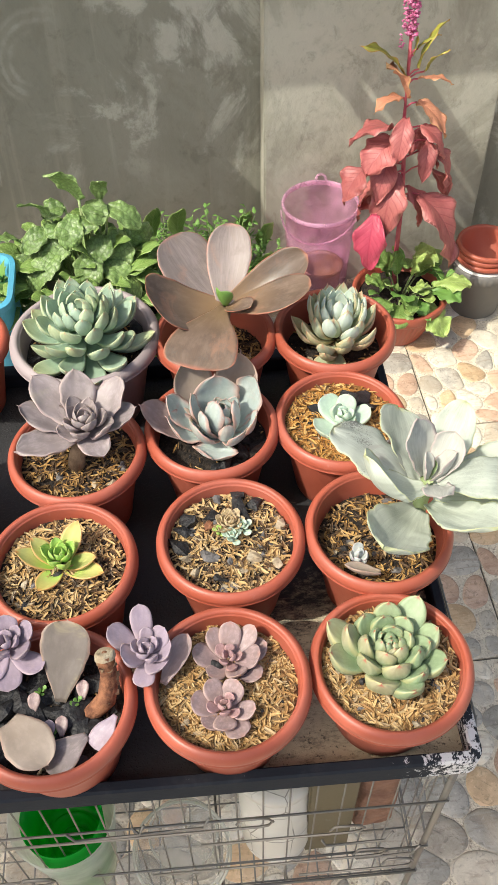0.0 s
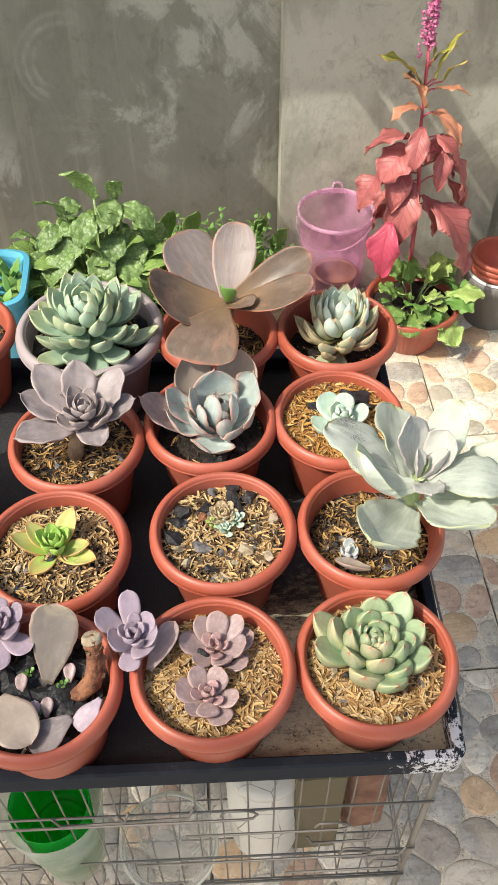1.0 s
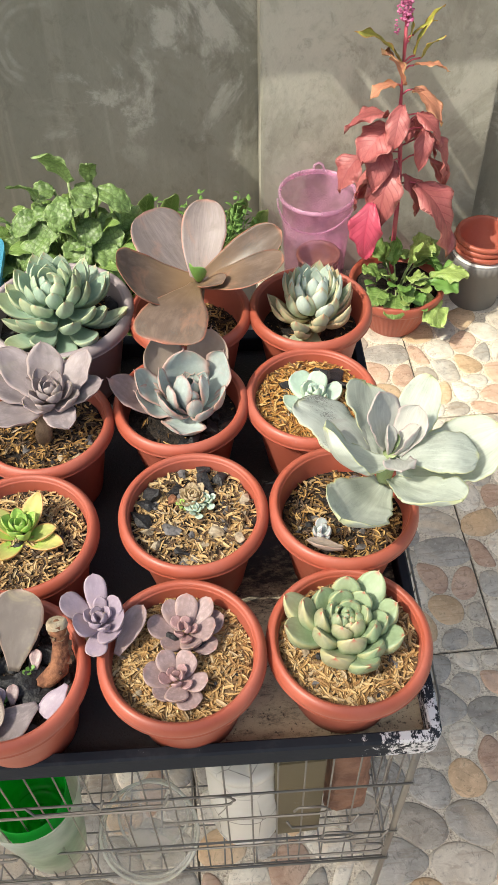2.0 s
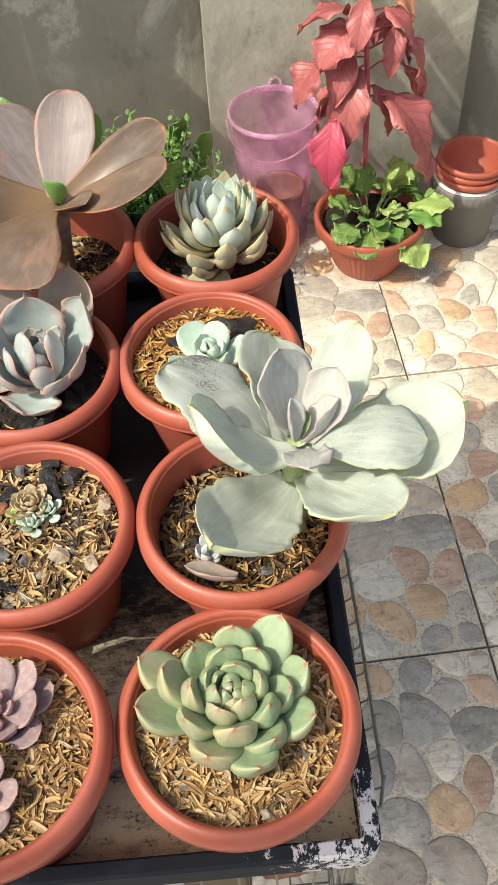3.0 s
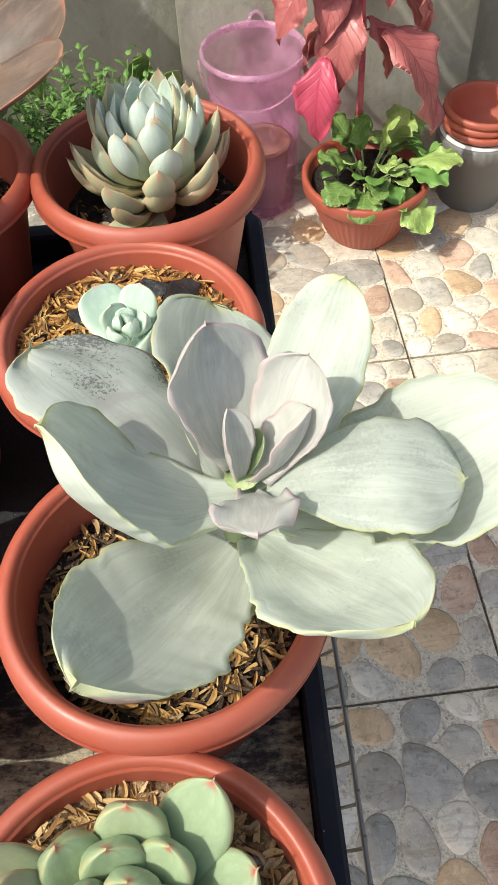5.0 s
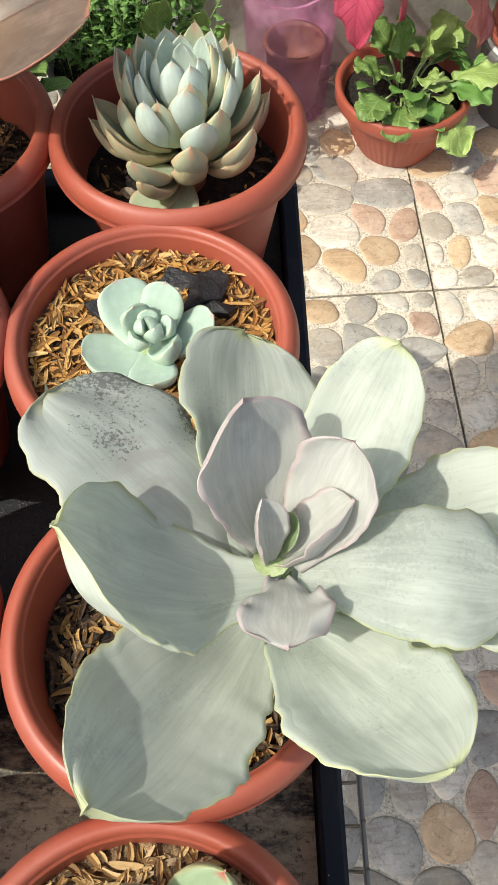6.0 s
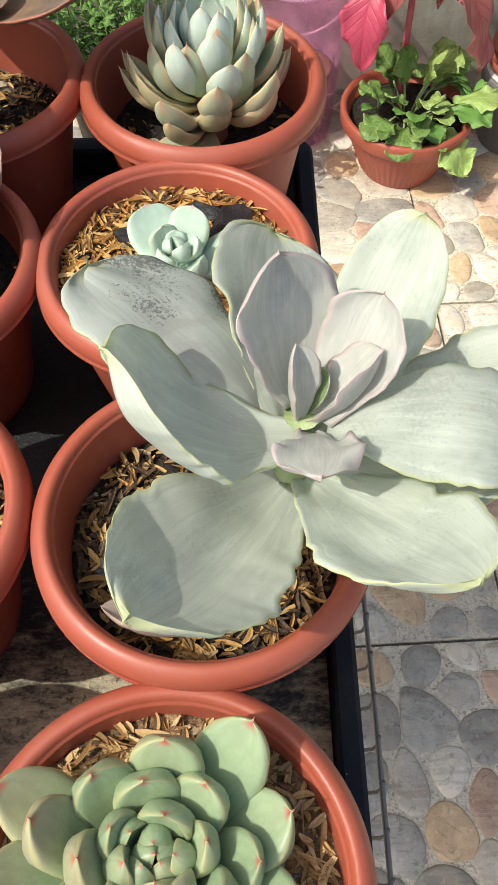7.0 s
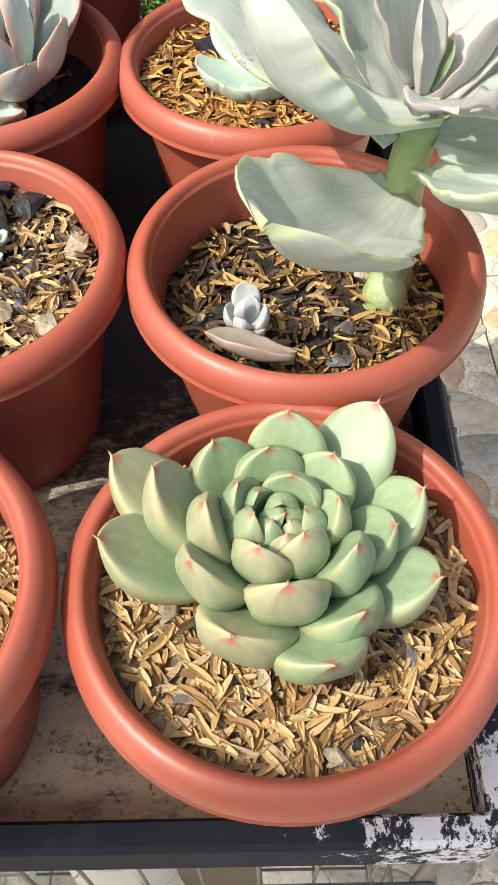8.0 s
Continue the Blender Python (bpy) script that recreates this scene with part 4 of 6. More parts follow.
# ---- the succulents ----
# green rosette with red tips, by the chipped corner
thing, soil = potted("potted_echeveria", -0.341, -0.247, (-0.3367, -0.2958), "terracotta pot with a plump green red-tipped echeveria in husks", 0.634, 1150, HUSK_FRESH, z1=0.648, seed=3, grit=44)
st = stem_part(thing, [(-0.342, -0.241, 0.626), (-0.342, -0.241, 0.643)], 0.008, STEM_GREEN)
HEART = Vector((-0.3423, -0.2405, 0.0))
for x, y, z, w, ring in (      # tips, widths in millimetres, and which whorl
        (-0.3898, -0.2185, 0.6691, 27, 0), (-0.3769, -0.2306, 0.6794, 24, 0), (-0.3925, -0.2456, 0.6696, 27, 0), (-0.3607, -0.2182, 0.6728, 24, 0), (-0.3386, -0.2092, 0.6736, 26, 0), (-0.3114, -0.2040, 0.6689, 28, 0),
        (-0.3009, -0.2299, 0.6610, 27, 0), (-0.3012, -0.2585, 0.6612, 27, 0), (-0.3328, -0.2820, 0.6631, 30, 0), (-0.3577, -0.2745, 0.6672, 30, 0), (-0.3237, -0.2692, 0.6653, 26, 0), (-0.3631, -0.2415, 0.6780, 20, 1),
        (-0.3451, -0.2209, 0.6725, 23, 1), (-0.3265, -0.2218, 0.6690, 22, 1), (-0.3114, -0.2437, 0.6650, 22, 1), (-0.3672, -0.2571, 0.6760, 23, 1), (-0.3432, -0.2654, 0.6765, 25, 1), (-0.3244, -0.2543, 0.6740, 20, 1),
        (-0.3544, -0.2334, 0.6740, 17, 2), (-0.3390, -0.2310, 0.6730, 19, 2), (-0.3269, -0.2381, 0.6710, 17, 2), (-0.3504, -0.2426, 0.6730, 14, 2), (-0.3497, -0.2538, 0.6750, 20, 2), (-0.3378, -0.2499, 0.6740, 17, 2)):
    d = Vector((x - HEART.x, y - HEART.y, 0))
    out = d.length
    d.normalize()
    base = HEART + d * (0.010, 0.007, 0.004)[ring] + Vector((0, 0, (0.641, 0.646, 0.651)[ring]))
    az = math.atan2(d.y, d.x)
    one_leaf(st, L_AGAVOID, base, (x, y, z), w * 0.00094, az=az, bow=(-0.10, -0.11, -0.12)[ring], cup=(0.10, 0.13, 0.20)[ring], thick=(0.0140, 0.0120, 0.0090)[ring],
             shape=(0.55, 0.58, 2.3, 1.55), nu=20, nv=7, mucro=0.10, seed=int(-1000 * x), notch=0.025, roll=(int(-7000 * x) % 13) - 6)
rosette(st, L_AGAVOID, (HEART.x, HEART.y, 0.652), 10, 0.019, 0.0120, (104, 76), height=0.004, root=0.0062, cup=0.42, thick=0.0065, shape=(0.55, 0.55, 2.1, 1.5), bow=-0.17, turn=33, seed=4, inner=0.62, nu=11, nv=5, mucro=0.10)

# the large silvery plant on its stalk
thing, soil = potted("potted_silver_echeveria", -0.324, -0.125, (-0.3205, -0.1697), "terracotta pot with a tall powdery silver-green succulent and tiny offset", 0.629, 760, HUSK_OLD, z1=0.656, seed=5, grit=22)
head = Vector((-0.2899, -0.1269, 0.7115))
st = stem_part(thing, [(-0.289, -0.120, 0.612), (-0.290, -0.121, 0.640), (-0.2915, -0.1235, 0.672), (-0.2915, -0.1255, 0.690), head + Vector((0, 0, -0.004)), head + Vector((0, 0.001, 0.006))], 0.0085, STEM_GREEN, 0.70, "thick pale green stalk")
BROAD = (0.24, 0.60, 2.6, 2.1)
for base, tip, w, kw in (
        ((-0.006, 0.000, -0.009), (-0.3570, -0.0668, 0.7310), 0.062, dict(bow=0.055, cup=-0.12, curl=-0.05, shape=(0.24, 0.54, 3.2, 2.3), wave=0.03, roll=18)),
        ((0.003, -0.006, 0.001), (-0.3475, -0.1302, 0.7600), 0.050, dict(bow=-0.215, cup=0.40, curl=0.015, shape=(0.26, 0.60, 3.2, 2.3), wave=0.04, roll=19)),
        ((-0.004, -0.004, -0.0290), (-0.3442, -0.1948, 0.7250), 0.0560, dict(bow=-0.105, cup=0.42, shape=(0.36, 0.54, 2.5, 2.3), wave=0.03, curl=0.01, roll=-11, thick=0.0062)),
        ((0.0016, -0.010, -0.0146), (-0.2500, -0.1912, 0.7360), 0.0490, dict(bow=-0.09, cup=0.27, curl=-0.038, shape=(0.26, 0.50, 3.2, 2.3), wave=0.04, roll=-10)),
        ((0.008, -0.002, 0.004), (-0.2210, -0.1420, 0.7275), 0.043, dict(bow=0.10, cup=-0.14, curl=-0.05, shape=(0.26, 0.62, 2.7, 2.1), wave=0.03, roll=6)),
        ((0.005, -0.003, -0.008), (-0.1934, -0.1200, 0.7250), 0.063, dict(bow=-0.16, cup=0.22, curl=0.03, shape=(0.24, 0.60, 2.6, 2.1), wave=0.05, roll=3)),
        ((-0.000, 0.001, -0.003), (-0.2463, -0.0706, 0.7474), 0.038, dict(bow=-0.15, cup=0.10, curl=0.03, shape=(0.26, 0.56, 2.6, 2.1), wave=0.03)),
        ((-0.003, 0.000, -0.004), (-0.2925, -0.0336, 0.7085), 0.052, dict(bow=-0.06, cup=0.24, shape=(0.24, 0.68, 3.2, 2.4), wave=0.07, roll=24))):
    kw.setdefault("thick", 0.0046)
    one_leaf(st, L_BIGSPOT if tip[0] < -0.35 else L_BIG, head + Vector(base), tip, w, nu=40, nv=10, seed=int(-tip[0] * 1000), mucro=0.04, notch=0.11, **kw)
for base, tip, w, kw in (
        ((-0.002, 0.006, 0.005), (-0.2961, -0.0926, 0.7561), 0.044, dict(bow=-0.08, cup=0.34, wave=0.05, roll=34)),
        ((0.006, -0.001, 0.005), (-0.2646, -0.1043, 0.7490), 0.031, dict(bow=-0.09, cup=0.30, wave=0.06, roll=-9, shape=(0.26, 0.64, 2.4, 2.2))),
        ((0.003, -0.005, 0.004), (-0.2880, -0.1575, 0.7330), 0.027, dict(bow=0.06, cup=0.10, wave=0.20, roll=2, shape=(0.22, 0.66, 1.9, 1.5))),
        ((-0.001, 0.000, 0.004), (-0.2925, -0.1180, 0.7440), 0.012, dict(cup=0.7, roll=30, wave=0.06)),
        ((0.002, 0.000, 0.004), (-0.2660, -0.1185, 0.7400), 0.019, dict(bow=-0.08, cup=0.75, roll=-28, wave=0.08))):
    kw.setdefault("shape", BROAD)
    one_leaf(st, L_BIGPINK, head + Vector(base), tip, w, thick=0.0032, nu=30, nv=8, notch=0.06, seed=int(-tip[0] * 1000), label="pale leaf with a pink margin", **kw)
one_leaf(st, L_HEART, head + Vector((0.001, 0.003, 0.004)), (-0.2825, -0.1165, 0.7300), 0.010, cup=0.6, thick=0.003, nu=14, nv=5, label="young green heart leaf")
# a stub on the stalk, the offset and its parent leaf
bm = bmesh.new()
lathe(bm, [(0.002, 0.612), (0.0088, 0.613), (0.0096, 0.622), (0.0090, 0.633), (0.0070, 0.640), (0.003, 0.643)], -0.293, -0.127, 28, 0.14, close=True)
part("stalk_base", bm, STEM_GREEN, thing)
one_leaf(thing, L_TAN, (-0.3315, -0.1690, 0.647), (-0.3620, -0.1600, 0.652), 0.0150, bow=-0.05, wave=0.05, cup=0.45, thick=0.0045, shape=(0.40, 0.55, 2.2, 1.5), nu=18, nv=6, notch=0.06, roll=28, name="withered_leaf", label="shrivelled pinkish mother leaf")
st = stem_part(thing, [(-0.3470, -0.150, 0.622), (-0.3470, -0.150, 0.640)], 0.003, STEM_GREEN, name="offset", label="tiny bluish offset")
for tip, w in (((-0.3470, -0.1395, 0.661), 0.0115), ((-0.3565, -0.1490, 0.655), 0.0105), ((-0.3380, -0.1510, 0.655), 0.0105), ((-0.3440, -0.1610, 0.649), 0.0110), ((-0.3505, -0.1560, 0.655), 0.0070), ((-0.3440, -0.1455, 0.658), 0.0070), ((-0.3475, -0.1500, 0.660), 0.0050)):
    one_leaf(st, L_LILAC_PALE, (-0.3470, -0.150, 0.643), Vector((-0.3470, -0.150, 0.643)).lerp(Vector(tip), 0.78), w * 0.90, bow=-0.12, cup=0.22, thick=0.0040, shape=(0.46, 0.60, 2.5, 2.1), nu=12, nv=5, seed=int(-9000 * tip[0]))

# small blue-green plant in orange husks
thing, soil = potted("potted_blue_succulent", -0.330, 0.004, (-0.3292, -0.0342), "terracotta plastic pot of orange-brown husks with a small blue-green rosette", 0.641, 1144, HUSK_ORANGE, z1=0.655, seed=7, grit=18, coal=3)
st = stem_part(thing, [(-0.331, -0.001, 0.626), (-0.331, -0.001, 0.648)], 0.005, STEM_GREEN)
for tip, w in (((-0.3437, 0.0245, 0.664), 0.026), ((-0.3214, 0.0185, 0.668), 0.020), ((-0.3591, -0.0090, 0.656), 0.025), ((-0.3470, -0.0215, 0.653), 0.022), ((-0.3285, -0.0252, 0.654), 0.022), ((-0.3015, 0.0050, 0.660), 0.021), ((-0.3195, -0.0085, 0.660), 0.015), ((-0.3355, 0.0060, 0.668), 0.015)):
    one_leaf(st, L_BLUE, (-0.3310, -0.0010, 0.646), tip, w, bow=-0.12, cup=0.14, thick=0.009, shape=(0.46, 0.66, 2.8, 2.1), nu=16, nv=6, notch=0.02, seed=int(-1000 * tip[0]))
rosette(st, L_BLUE, (-0.3300, -0.0015, 0.654), 6, 0.013, 0.0105, (92, 56), height=0.006, root=0.003, cup=0.25, thick=0.006, shape=(0.45, 0.62, 2.5, 2.0), turn=40, seed=8, inner=0.55)

rng = random.Random(91)
for x, y, size in ((-0.306, 0.030, 0.0100), (-0.314, 0.038, 0.0085), (-0.300, 0.018, 0.0070)):
    bm = bmesh.new()
    chunk(bm, (x, y, 0.645), size, rng)
    part("charcoal", bm, CHARCOAL, soil, smooth=False)

# upright frosted rosette
thing, soil = potted("potted_frosted_rosette", -0.314, 0.135, (-0.3134, 0.0905), "terracotta pot with a dense upright frosted green rosette", 0.622, 60, HUSK_OLD, z1=0.660, seed=11, grit=12)
st = stem_part(thing, [(-0.311, 0.130, 0.615), (-0.311, 0.130, 0.640)], 0.010, STEM_BROWN)
rosette(st, L_PEACH, (-0.311, 0.137, 0.634), 15, 0.046, 0.0190, (54, 32), height=0.010, root=0.011, cup=0.26, thick=0.0068, shape=(0.56, 0.55, 2.0, 1.25), bow=-0.15, turn=25, seed=44, inner=0.92, mucro=0.12, nu=14, nv=5, wave=0.04, jitter=1.3)
rosette(st, L_LINEAR, (-0.311, 0.137, 0.640), 21, 0.047, 0.0190, (72, 50), height=0.018, root=0.013, cup=0.26, thick=0.0060, shape=(0.54, 0.57, 2.0, 1.25), bow=-0.14, turn=10, seed=12, inner=0.90, mucro=0.12, nu=14, nv=5, wave=0.04, jitter=1.3)
rosette(st, L_FROST, (-0.311, 0.137, 0.652), 21, 0.043, 0.0180, (86, 62), height=0.018, root=0.012, cup=0.32, thick=0.0050, shape=(0.54, 0.58, 2.0, 1.3), bow=-0.13, turn=60, seed=13, inner=0.66, mucro=0.12, nu=14, nv=5, wave=0.04, jitter=1.3)
for tip in ((-0.340, 0.098, 0.632), (-0.318, 0.090, 0.630)):
    one_leaf(st, L_LINEAR, (-0.312, 0.124, 0.630), tip, 0.020, cup=0.3, thick=0.005, shape=SPOON)

# green frosted rosette in the mauve pot
thing, soil = potted("potted_green_rosette", -0.582, 0.157, (-0.5820, 0.1090), "mauve-grey plastic pot with a broad many-leaved frosted green rosette", 0.640, 90, HUSK_OLD, r=0.0795, z1=0.666, pot_mat=MAUVE, seed=13, grit=14, coal=6, pot_label="mauve-grey plastic pot")
st = stem_part(thing, [(-0.580, 0.150, 0.632), (-0.580, 0.150, 0.655)], 0.012, STEM_BROWN)
rosette(st, L_GREENROSE, (-0.580, 0.148, 0.656), 48, 0.061, 0.0255, (88, 14), height=0.046, root=0.012, cup=0.24, thick=0.0095, shape=(0.40, 0.64, 2.0, 1.4), bow=-0.17, turn=70, seed=14, inner=0.30, power=0.65, tilt=(8, 0), nu=14, nv=5, mucro=0.08, jitter=1.5)

# copper paddle leaves
thing, soil = potted("potted_paddle_plant", -0.440, 0.140, (-0.4430, 0.0995), "terracotta plastic pot with a large coppery paddle-leaved succulent", 0.622, 500, HUSK_OLD, z1=0.660, seed=15, grit=12)
head = Vector((-0.428, 0.142, 0.690))
st = stem_part(thing, [(-0.436, 0.140, 0.615), (-0.433, 0.141, 0.655), head], 0.009, STEM_BROWN, 0.8)
for tip, w, bow, cup, kw in (
        ((-0.478, 0.210, 0.735), 0.068, -0.06, 0.12, {}),
        ((-0.412, 0.212, 0.744), 0.048, -0.08, 0.22, {}),
        ((-0.340, 0.154, 0.740), 0.042, -0.08, 0.30, dict(roll=30)),
        ((-0.342, 0.114, 0.732), 0.050, -0.05, 0.16, dict(roll=4)),
        ((-0.506, 0.110, 0.743), 0.070, -0.12, 0.14, dict(roll=-16)),
        ((-0.466, 0.044, 0.698), 0.073, 0.10, 0.08, {})):
    one_leaf(st, L_PADDLE_LIT if tip[1] > 0.2 else L_COPPER, head, tip, w, bow=bow, cup=cup, thick=0.0045, shape=(0.20, 0.82, 3.6, 2.3) if tip[1] < 0.1 else (0.34, 0.64, 2.7, 2.1), nu=26, nv=8, mucro=0.0, seed=int(-tip[0] * 1000), wave=0.015, notch=0.02, **kw)
one_leaf(st, L_FERN, head + Vector((0, 0, 0.002)), (-0.432, 0.136, 0.716), 0.020, cup=0.6, thick=0.003, nu=12, nv=5, label="young green leaf")
one_leaf(st, L_COPPER, head + Vector((0.002, -0.002, 0)), (-0.404, 0.116, 0.708), 0.030, cup=0.3, thick=0.003, nu=14, nv=5)

# mauve rosette on a short trunk
thing, soil = potted("potted_mauve_echeveria", -0.593, -0.008, (-0.5905, -0.0450), "terracotta plastic pot with a mauve-grey echeveria on a short trunk", 0.637, 640, HUSK_OLD, seed=17, grit=20)
head = Vector((-0.582, -0.004, 0.676))
st = stem_part(thing, [(-0.597, -0.016, 0.626), (-0.593, -0.014, 0.650), head], 0.009, STEM_BROWN, 0.8)
for tip, w, bow in (((-0.627, 0.044, 0.706), 0.036, -0.06), ((-0.640, 0.014, 0.698), 0.034, -0.05), ((-0.642, -0.033, 0.688), 0.036, -0.04), ((-0.587, 0.040, 0.714), 0.034, -0.10), ((-0.543, 0.026, 0.712), 0.034, -0.10),
                   ((-0.532, 0.004, 0.692), 0.034, -0.04), ((-0.564, -0.041, 0.678), 0.030, 0.03), ((-0.602, -0.022, 0.692), 0.028, -0.08), ((-0.553, -0.019, 0.698), 0.026, -0.10)):
    one_leaf(st, L_MAUVE, head, tip, w, bow=bow, cup=0.20, thick=0.0055, shape=(0.4, 0.60, 2.1, 1.6), nu=18, nv=6, mucro=0.08, wave=0.09, notch=0.06, seed=int(-1000 * tip[0]))
rosette(st, L_MAUVE, head + Vector((0.002, 0.000, 0.006)), 16, 0.026, 0.019, (88, 42), height=0.010, cup=0.4, thick=0.004, shape=(0.5, 0.58, 2.1, 1.6), bow=-0.14, seed=18, inner=0.3, mucro=0.07)

# pale cupped rosette
thing, soil = potted("potted_pale_echeveria", -0.461, 0.005, (-0.4584, -0.0302), "terracotta pot with a pale cupped pink-edged echeveria", 0.629, 24, HUSK_OLD, seed=19, grit=8, coal=9)
head = Vector((-0.451, 0.003, 0.640))
st = stem_part(thing, [(-0.453, 0.002, 0.618), head], 0.010, STEM_BROWN)
for tip, w, m in (((-0.528, 0.018, 0.676), 0.038, L_PLUM), ((-0.482, 0.060, 0.690), 0.044, L_TAN), ((-0.425, 0.064, 0.690), 0.046, L_TAN),
                  ((-0.454, 0.030, 0.696), 0.036, L_PALE), ((-0.415, 0.026, 0.694), 0.030, L_PALE),
                  ((-0.503, 0.025, 0.678), 0.024, L_PALE),
                  ((-0.504, 0.006, 0.668), 0.029, L_PALE), ((-0.464, -0.031, 0.646), 0.034, L_PALE), ((-0.479, 0.014, 0.690), 0.013, L_PALE), ((-0.480, -0.012, 0.676), 0.027, L_PALE), ((-0.470, -0.005, 0.682), 0.017, L_PALE), ((-0.417, -0.007, 0.676), 0.021, L_PALE), ((-0.434, -0.021, 0.664), 0.022, L_PALE), ((-0.456, 0.000, 0.690), 0.021, L_PALE), ((-0.438, 0.000, 0.689), 0.017, L_PALE), ((-0.447, -0.018, 0.676), 0.013, L_PALE)):
    out = Vector((tip[0] - head.x, tip[1] - head.y, 0.0))
    one_leaf(st, m, head + out * 0.16, tip, w * (1.3 if m is L_PALE else 1.0), bow=-0.15, cup=0.30, thick=0.0042, shape=(0.42, 0.66, 2.5, 1.7), nu=22, nv=7, mucro=0.12, wave=0.07, notch=0.05, curl=-0.05 if tip[2] < 0.65 else 0.02, seed=int(-1000 * tip[0]))
rosette(st, L_PALE, head + Vector((0.002, 0.001, 0.016)), 9, 0.028, 0.018, (86, 62), height=0.010, root=0.005, cup=0.42, thick=0.0036, shape=(0.5, 0.60, 2.0, 1.45), bow=-0.12, turn=15, seed=20, inner=0.5, wave=0.10, mucro=0.14, nu=12, nv=5, jitter=1.6)

# tiny sprout among charcoal
thing, soil = potted("potted_tiny_rosette", -0.458, -0.114, (-0.4536, -0.1638), "terracotta pot of straw husks and charcoal with a tiny rosette", 0.641, 1150, HUSK_MIX, seed=21, grit=44)
st = stem_part(thing, [(-0.457, -0.098, 0.628), (-0.457, -0.098, 0.644)], 0.006, STEM_BROWN)
rosette(st, L_STRAW, (-0.457, -0.097, 0.646), 26, 0.0125, 0.0085, (88, 18), height=0.007, root=0.004, thick=0.0024, shape=(0.5, 0.62, 2.4, 1.9), cup=0.3, bow=-0.12, seed=22, inner=0.25, power=0.6)
for j, (x, y, size) in enumerate(((-0.456, -0.110, 0.0100), (-0.446, -0.101, 0.0100), (-0.467, -0.102, 0.0050))):
    rosette(st, L_BLUE if j < 2 else L_LIME, (x, y, 0.645), 11, size, size * 0.72, (86, 22), height=0.005, root=0.002, thick=0.0024, cup=0.25, shape=(0.5, 0.62, 2.4, 1.9), seed=23 + j, inner=0.3, nu=7)

for x, y, size, stuff in ((-0.443, -0.080, 0.0112, CHARCOAL), (-0.433, -0.077, 0.0070, CHARCOAL), (-0.447, -0.062, 0.0060, CHARCOAL), (-0.474, -0.083, 0.0068, CHARCOAL), (-0.494, -0.087, 0.0088, CHARCOAL), (-0.500, -0.099, 0.0066, CHARCOAL), (-0.505, -0.113, 0.0088, CHARCOAL),
                          (-0.478, -0.128, 0.0068, GRIT), (-0.498, -0.124, 0.0066, PUMICE), (-0.440, -0.133, 0.0056, PUMICE), (-0.476, -0.096, 0.0050, BARK), (-0.470, -0.151, 0.0048, CHARCOAL), (-0.466, -0.065, 0.0044, GRIT),
                          (-0.460, -0.134, 0.0038, GRIT), (-0.411, -0.099, 0.0056, PUMICE), (-0.420, -0.141, 0.0048, PUMICE), (-0.492, -0.142, 0.0037, PUMICE)):
    bm = bmesh.new()
    chunk(bm, (x, y, 0.645), size, rng)
    part("charcoal" if stuff is CHARCOAL else "pebble", bm, stuff, soil, smooth=False)

# golden green rosette
thing, soil = potted("potted_golden_succulent", -0.607, -0.108, (-0.6030, -0.1720), "terracotta plastic pot of husks with a small golden-green succulent", 0.640, 1150, HUSK_MIX, seed=27, grit=16, coal=3)
st = stem_part(thing, [(-0.609, -0.104, 0.628), (-0.609, -0.104, 0.644)], 0.005, STEM_GREEN)
for tip, w in (((-0.590, -0.076, 0.668), 0.020), ((-0.645, -0.098, 0.662), 0.020), ((-0.570, -0.124, 0.654), 0.020), ((-0.626, -0.134, 0.652), 0.021), ((-0.576, -0.109, 0.657), 0.018), ((-0.632, -0.087, 0.664), 0.018)):
    one_leaf(st, L_YELLOW, (-0.609, -0.104, 0.640), tip, w, bow=-0.06, cup=0.35, thick=0.005, shape=(0.4, 0.58, 1.9, 1.35), nu=14, nv=5, notch=0.04, seed=int(-1000 * tip[0]))
rosette(st, L_LIME, (-0.608, -0.101, 0.644), 11, 0.024, 0.015, (86, 52), height=0.008, root=0.004, cup=0.5, thick=0.004, shape=(0.45, 0.64, 2.2, 1.7), seed=28, inner=0.35)

